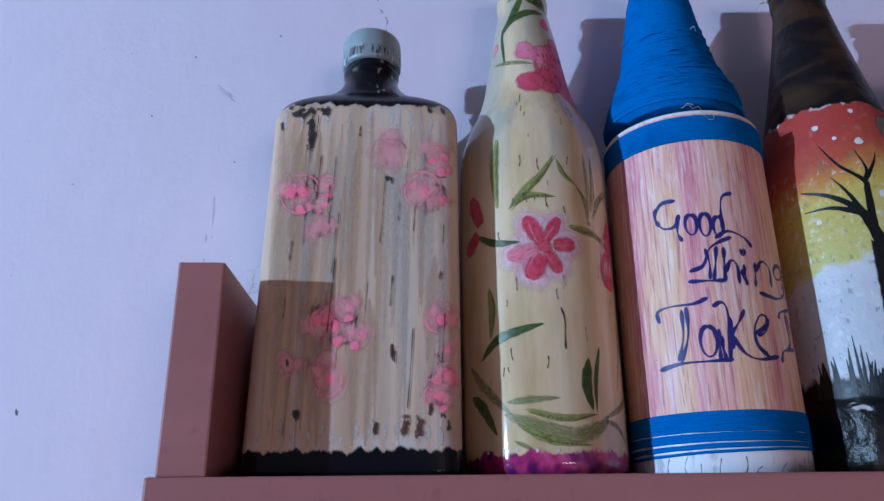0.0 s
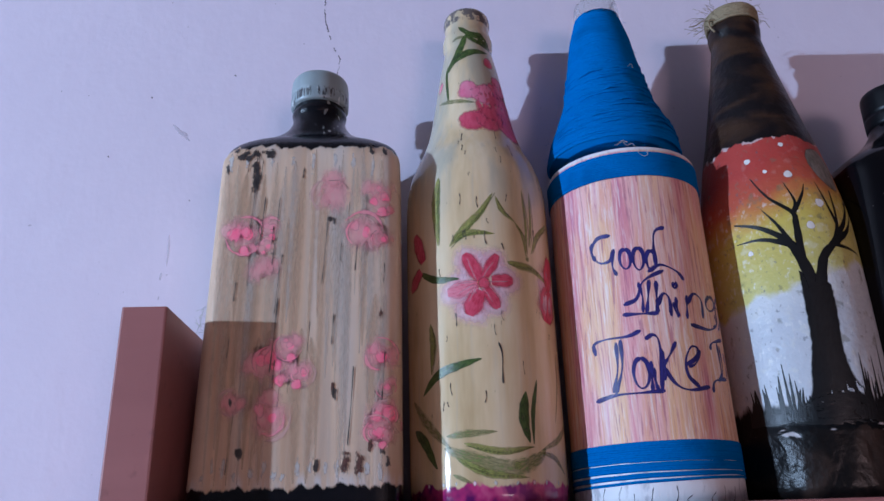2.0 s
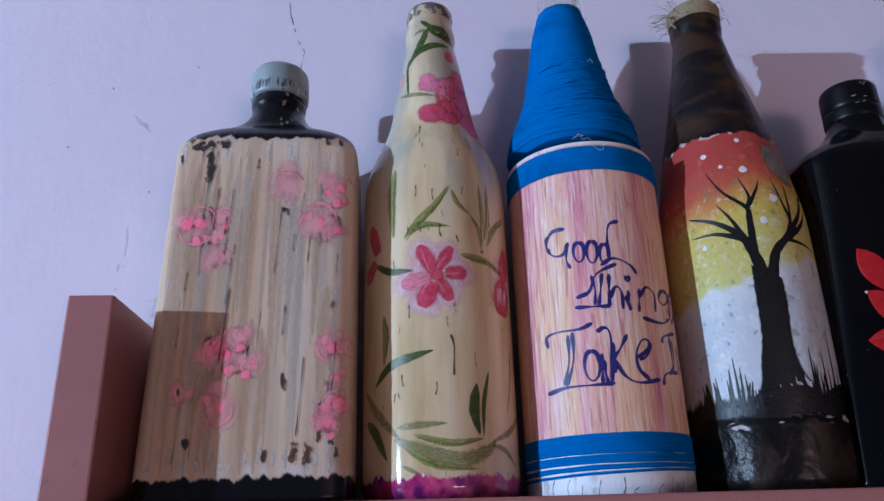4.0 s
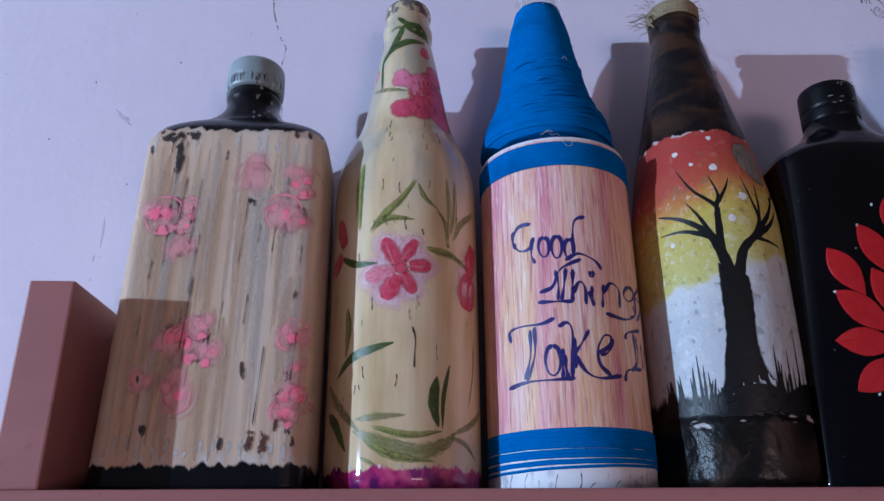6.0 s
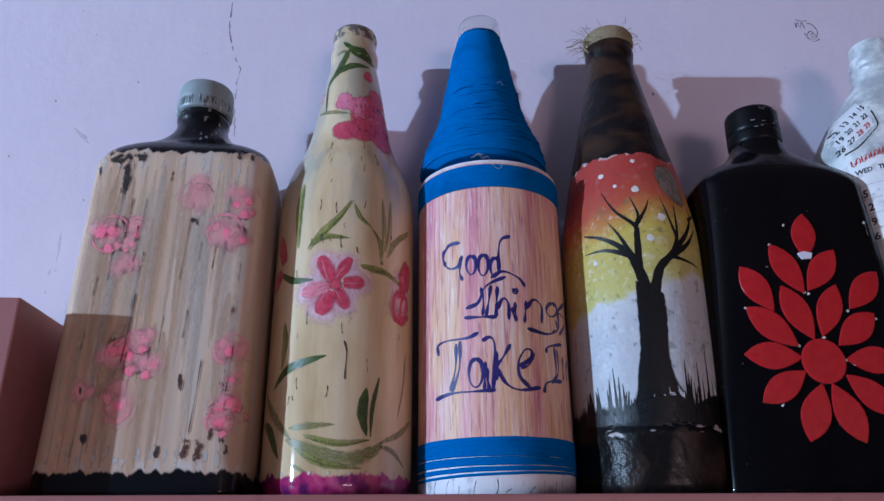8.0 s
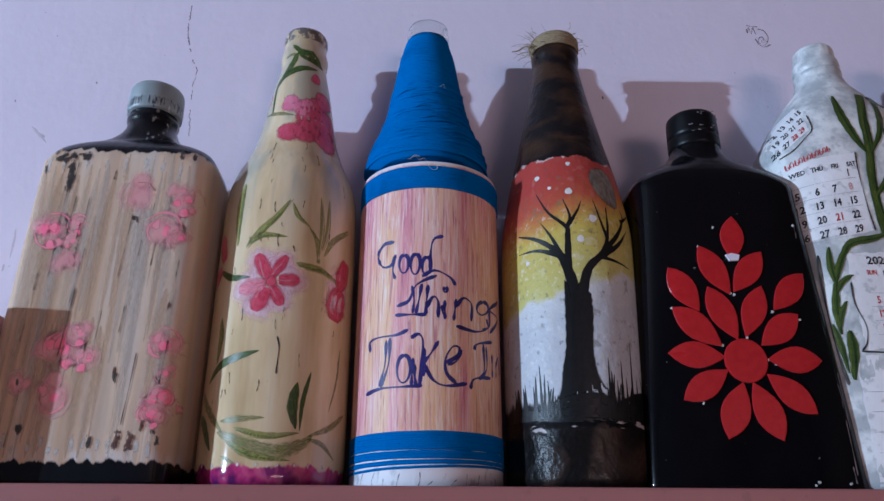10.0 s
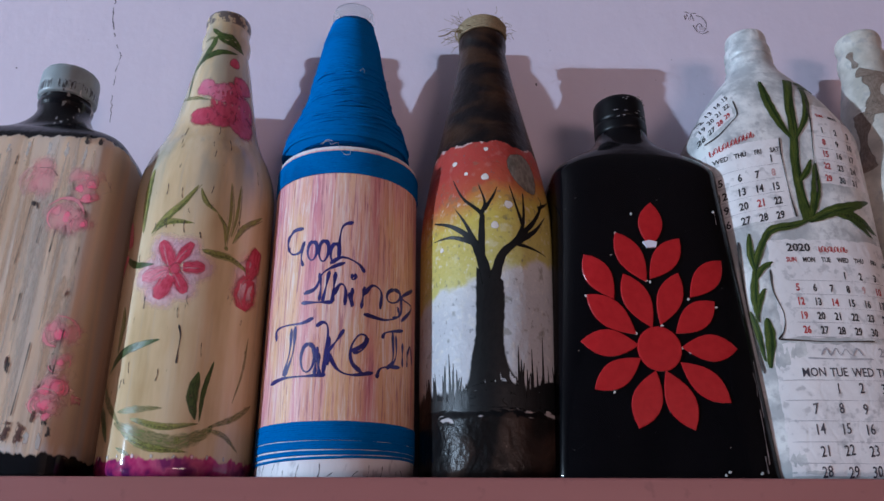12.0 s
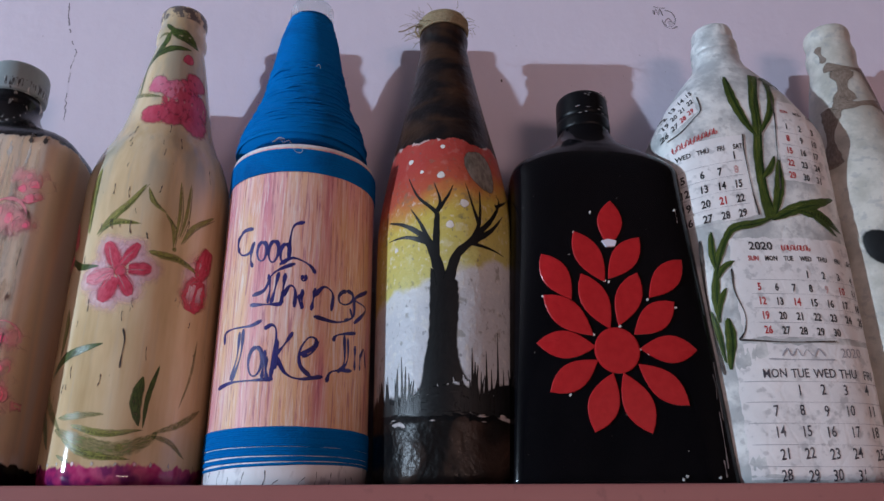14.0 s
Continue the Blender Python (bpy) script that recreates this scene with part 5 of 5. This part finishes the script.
def glyph(s, bold=0.012):
    if (s, bold) not in GLYPHS:
        cu = bpy.data.curves.new("text", "FONT")
        cu.body, cu.size, cu.align_x, cu.align_y = s, 1.0, "CENTER", "CENTER"
        cu.resolution_u = 2
        cu.offset = bold
        ob = new("text", cu)
        bpy.context.view_layer.update()
        me = ob.evaluated_get(bpy.context.evaluated_depsgraph_get()).to_mesh()
        GLYPHS[s, bold] = ([tuple(v.co) for v in me.vertices], [tuple(p.vertices) for p in me.polygons])
        bpy.data.objects.remove(ob)
    return GLYPHS[s, bold]


def printed(s, u, z, size, material, slope=0.0, narrow=0.74, name="printed_number"):
    verts, faces = glyph(s, 0.008 if name.startswith("written") else 0.028)
    me = bpy.data.meshes.new(name)
    spots = [b6.on(u + x * size * narrow, z + y * size + slope * x * size, 0.37) for x, y, _ in verts]
    me.from_pydata([(p.x, p.y, tall(p.z)) for p in spots], [], faces)
    me.materials.append(material)
    ob = new(name, me)
    ob.parent = b6.ob
    return ob


sheet(-47.5, 129.5, -8.5, 177, 1, 0.05, 0.12)
sheet(-47.5, 184, -29, 205, 2, 0.05, 0.8)
sheet(10.5, 155, 40, 207, 3, 0.05, -0.06)
sheet(-25.5, 69.5, 46, 122, 4, 0.07)
sheet(-31, 0.8, 47.5, 66.5, 5, 0.03)
daub(b6, "paper_edge", crack, 0.8, [(-46, 183), (-40, 186), (-33, 193), (-28, 199), (-27, 210)])



def headline(u, z, count, pitch, slope, h):
    """A month's name that cannot be made out: a row of small red hooks and bars."""
    for i in range(count):
        x, y = u + pitch * i, z + slope * pitch * i
        if i % 2:
            daub(b6, "printed_line", print_red, 0.62, [(x, y + 0.4), (x - 0.3, y + h * 0.6), (x + 0.6, y + h), (x + 1.3, y + h * 0.6), (x + 1.0, y + 0.3)])
        else:
            daub(b6, "printed_line", print_red, 0.62, [(x, y + h), (x + 0.1, y + 0.5), (x + 0.8, y), (x + 1.5, y + 0.9), (x + 1.1, y + h * 0.55)])


# second month, beside the stem
for c, name in enumerate(["WED", "THU", "FRI", "SAT"]):
    printed(name, -40.5 + 9.3 * c, 170.6 + 1.3 * c, 3.9, print_black, 0.12, 0.78, "printed_word")
    for r in range(5):
        day = 1 + 7 * r + (c - 3)
        if day > 0:
            printed(str(day), -42.0 + 8.9 * c - 0.1 * r, 165.4 + 1.2 * c - 8.35 * r, 6.0, print_red if day == 21 else print_faint if day == 8 else print_black, 0.12)
for i in range(5):
    daub(b6, "printed_line", print_grey, 0.25, [(-46, 161.5 - 8.35 * i), (-28, 164.0 - 8.35 * i), (-11, 166.3 - 8.35 * i)])
headline(-44.5, 174.6, 11, 2.05, 0.38, 3.6)
# the sheet on the shoulder
for c in range(4):
    for r in range(3):
        printed(str(12 + c + 7 * r), -43.6 + 4.6 * c - 1.5 * r, 201.0 + 4.2 * c - 7.4 * r, 4.6, print_red if r == 2 and c > 1 else print_black, 0.5, 0.68)
# third month
for c, name in enumerate(["SUN", "MON", "TUE"]):
    printed(name, 18.9 + 8.4 * c, 198 - 0.9 * c, 3.0, print_red if c == 0 else print_black, -0.08, 0.78, "printed_word")
    for r in range(5):
        printed(str(1 + c + 7 * r), 17.7 + 8.1 * c - 0.5 * r, 187.6 - 0.9 * c - 7.4 * r, 5.2, print_red if c == 0 and r else print_black, -0.08)
for i in range(4):
    daub(b6, "printed_line", print_grey, 0.25, [(13, 184.2 - 7.4 * i), (36, 182.0 - 7.4 * i)])
# fourth month
printed("2020", -9.5, 117.2, 6.0, print_black, 0, 1.05, "printed_word")
headline(1.6, 115.0, 9, 1.75, 0.0, 3.2)
for c, name in enumerate(["SUN", "MON", "TUE", "WED", "THU", "FRI", "SAT"]):
    printed(name, -14.3 + 9.3 * c, 110.6, 3.6, print_red if c == 0 else print_black, 0, 0.78, "printed_word")
    for r in range(5):
        day = 5 + c - 7 + 7 * r
        if 0 < day < 31:
            ink_of = print_red if c == 0 or day in (10, 14) else print_faint if day == 9 else print_black
            printed(str(day), -13.7 + 8.96 * c + 0.33 * (r - 1), 102.9 - 0.25 * c - 7.4 * r, 5.4, ink_of, -0.02)
for i in range(5):
    daub(b6, "printed_line", print_grey, 0.25, [(-18, 99.4 - 7.4 * i), (14, 99.2 - 7.4 * i), (44, 98.8 - 7.4 * i)])
# the handwritten month
daub(b6, "scribble", print_grey, 0.8, [(-15, 59), (0, 58.6), (19, 58.8)], [(-8, 60.5), (-5, 64), (-3, 60.5), (0, 64), (2, 60.5), (5, 63.5), (8, 60.5), (11, 64), (14, 60.5)])
printed("2020", 29, 62.3, 6.6, print_grey, 0.05, 0.95, "written_word")
for c, name in enumerate(["MON", "TUE", "WED", "THU", "FRI"]):
    printed(name, -13.2 + 12.6 * c, 51.8, 6.2, pen_crease_grey, 0.02, 0.82, "written_word")
for r, first in enumerate([0, 7, 14, 21, 28]):
    for c in range(5):
        day = first + c
        if 0 < day < 32:
            printed(str(day), -15 + 12.3 * c + random.uniform(-0.7, 0.7), 43.9 - 9.85 * r + random.uniform(-0.4, 0.4), 7.2, pen_crease_grey, 0.10, 0.74, "written_number")
for i in range(6):
    daub(b6, "printed_line", print_grey, 0.3, [(-29, 48.2 - 9.85 * i), (8, 48.0 - 9.85 * i), (46, 48.0 - 9.85 * i)])

# green stems painted over the sheets
leaf_stem = brush_material("stem_green_paint", (0.028, 0.052, 0.010), (0.068, 0.098, 0.018), 1.0, 0.34, 0.25)
leaf_lime = brush_material("lime_highlight_paint", (0.12, 0.165, 0.03), (0.24, 0.28, 0.06), 0.7, 0.3, 0.8, 0.5)
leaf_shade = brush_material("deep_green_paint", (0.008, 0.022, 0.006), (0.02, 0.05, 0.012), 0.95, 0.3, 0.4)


rnd_stem = random.Random(21)


def leaf(w, pts):
    """A pointed leaf with a lime edge and a deep green streak."""
    daub(b6, "painted_leaf", leaf_stem, w, pts)
    daub(b6, "stem_streak", leaf_lime, w * 0.2, [(u - w * 0.24, z + w * 0.08) for u, z in pts][:3])
    daub(b6, "stem_streak", leaf_shade, w * rnd_stem.uniform(0.25, 0.4), [(u + w * 0.12, z - w * 0.04) for u, z in pts][:rnd_stem.choice([3, 4])])


blade(b6, "painted_stem", leaf_stem, [(5.6, 226), (0, 206), (-2.7, 185), (-5.1, 166), (-5.4, 147), (-4.6, 132)], [(12, 226), (6, 206), (3, 185), (0.4, 166), (0.4, 147), (3, 134)])
for w, line in [(1.8, [(8, 225), (2.4, 206), (-0.6, 185), (-3, 166), (-3, 148)]), (1.3, [(4.6, 200), (1.4, 186), (-0.6, 170)])]:
    daub(b6, "stem_streak", leaf_lime, w, line)
for w, line in [(1.6, [(10.6, 224), (5, 206), (2.2, 186), (-0.4, 166), (-0.6, 148), (1.6, 136)]), (1.0, [(6.6, 214), (2.2, 200), (0.4, 180)])]:
    daub(b6, "stem_streak", leaf_shade, w, line)
for w, line in [(6.4, [(-9, 224), (-9.4, 207), (-6.7, 192), (-1.5, 181)]), (4.6, [(1.6, 183), (9.4, 195.5), (14, 208), (15.6, 220), (16.5, 226)]), (5.0, [(12, 224), (19, 223.5), (28, 221)]), (3.4, [(13, 219), (20, 221), (24, 226)]),
                (3.8, [(-2, 155), (4, 162.5), (7, 169)]), (6.2, [(1.5, 135), (6.6, 151), (8.8, 167)]), (4.8, [(-29, 117), (-22.5, 127), (-9.6, 130), (1.5, 134)]), (7.0, [(-1, 132), (12, 138), (27, 142.5), (39, 147)]),
                (6.6, [(12, 138), (27, 135.4), (39, 128)]), (3.0, [(20, 136.5), (30, 130), (36, 125)]),
                (4.0, [(-24, 127), (-30, 115), (-33.5, 104)]), (3.6, [(-33.3, 126), (-34, 114), (-33, 104)]), (3.4, [(-24.5, 109.6), (-30, 106), (-34, 99)]), (4.2, [(-33, 107), (-35, 92), (-35, 78)]), (3.4, [(-30, 95.5), (-33.6, 88), (-35.5, 79)]), (5.6, [(-31.4, 80), (-31.2, 69), (-33.4, 54.5)]), (3.2, [(-38, 84), (-36, 72), (-35, 58)])]:
    leaf(w, line)
daub(b6, "paper_edge", crack, 0.9, [(-8.8, 182), (-9.4, 170), (-8.6, 149), (-7.2, 134.5)], [(14.7, 210.8), (10.5, 182.7), (8.1, 159.1), (7.1, 149.2)])
daub(b6, "paper_edge", crack, 0.9, [(-26.1, 105.4), (-26.1, 93.5), (-23, 81.8), (-24.2, 73.3), (-27.5, 68.6)], [(-27.5, 68.6), (-4.2, 67.3), (22, 67.9)])

daub(b6, "paper_edge", crack, 1.2, [(-38.5, 122), (-39, 96), (-38, 72), (-36, 52)])

# ---- brown and black patches on the last bottle, shade painted down its left ----
STYLE["brown_band"] = LINE
# The last band is the calendar bottle's shadow, painted brown.
for w, line in [(7, [(-36, 246.5), (-16, 243.5), (14, 241.5), (40, 243)]), (14, [(-13, 242), (-17, 230), (-19, 217)]), (9, [(-30, 219), (-15, 214.5), (10, 215.5), (44, 214)]), (9, [(27, 240), (24, 228), (34, 216)]), (5, [(-40, 262), (-34, 250)]),
                (12, [(-34, 216), (-38, 196), (-36, 172)])]:
    daub(b7, "brown_band", patch_shade_brown, w, line)
daub(b7, "patch", black_paint, 18, [(-28, 128), (-8, 112)])

# fine dark ticks in the cream varnish
rnd = random.Random(31)
for i in range(34):
    u, z, l = rnd.uniform(-24, 44), rnd.uniform(110, 192) if i % 3 else rnd.uniform(40, 100), rnd.uniform(1.5, 8.0)
    daub(b2, "crack_crease_mark", crack, rnd.uniform(0.3, 0.6), [(u, z), (u + rnd.uniform(-0.4, 0.4), z - l / 2), (u + rnd.uniform(-0.8, 0.8), z - l)])
# rim of the floral bottle and its little bottom drips
for i in range(9):
    u = -34 + 8.2 * i + random.uniform(-2, 2)
    daub(b2, "smudge", white_dab if i % 3 else petal_pale, 2.2, [(u, 12.4), (u + 0.3, 9.6)])
# crease shade of the white paper under the yarn bands, drawn as grey lines
for i in range(12):
    u = -44 + 7.6 * i + rnd.uniform(-2, 2)
    h = rnd.uniform(3, 8)
    daub(b3, "crack_crease_mark", pen_crease_grey, rnd.uniform(0.25, 0.5), [(u, 0.6), (u + rnd.uniform(-1, 2), h * 0.5), (u + rnd.uniform(0, 3), h)])
# worn edge of the black bottle
for u, z0, z1, w in [(47.0, 8, 34, 0.7), (48.2, 30, 58, 0.5), (45.6, 4, 12, 0.9), (46.4, 40, 52, 0.4), (38, 130, 138, 0.4)]:
    daub(b5, "crack_crease_mark", scuff, w, [(u, z0), (u + rnd.uniform(-0.5, 0.5), (z0 + z1) / 2), (u - 0.4, z1)])
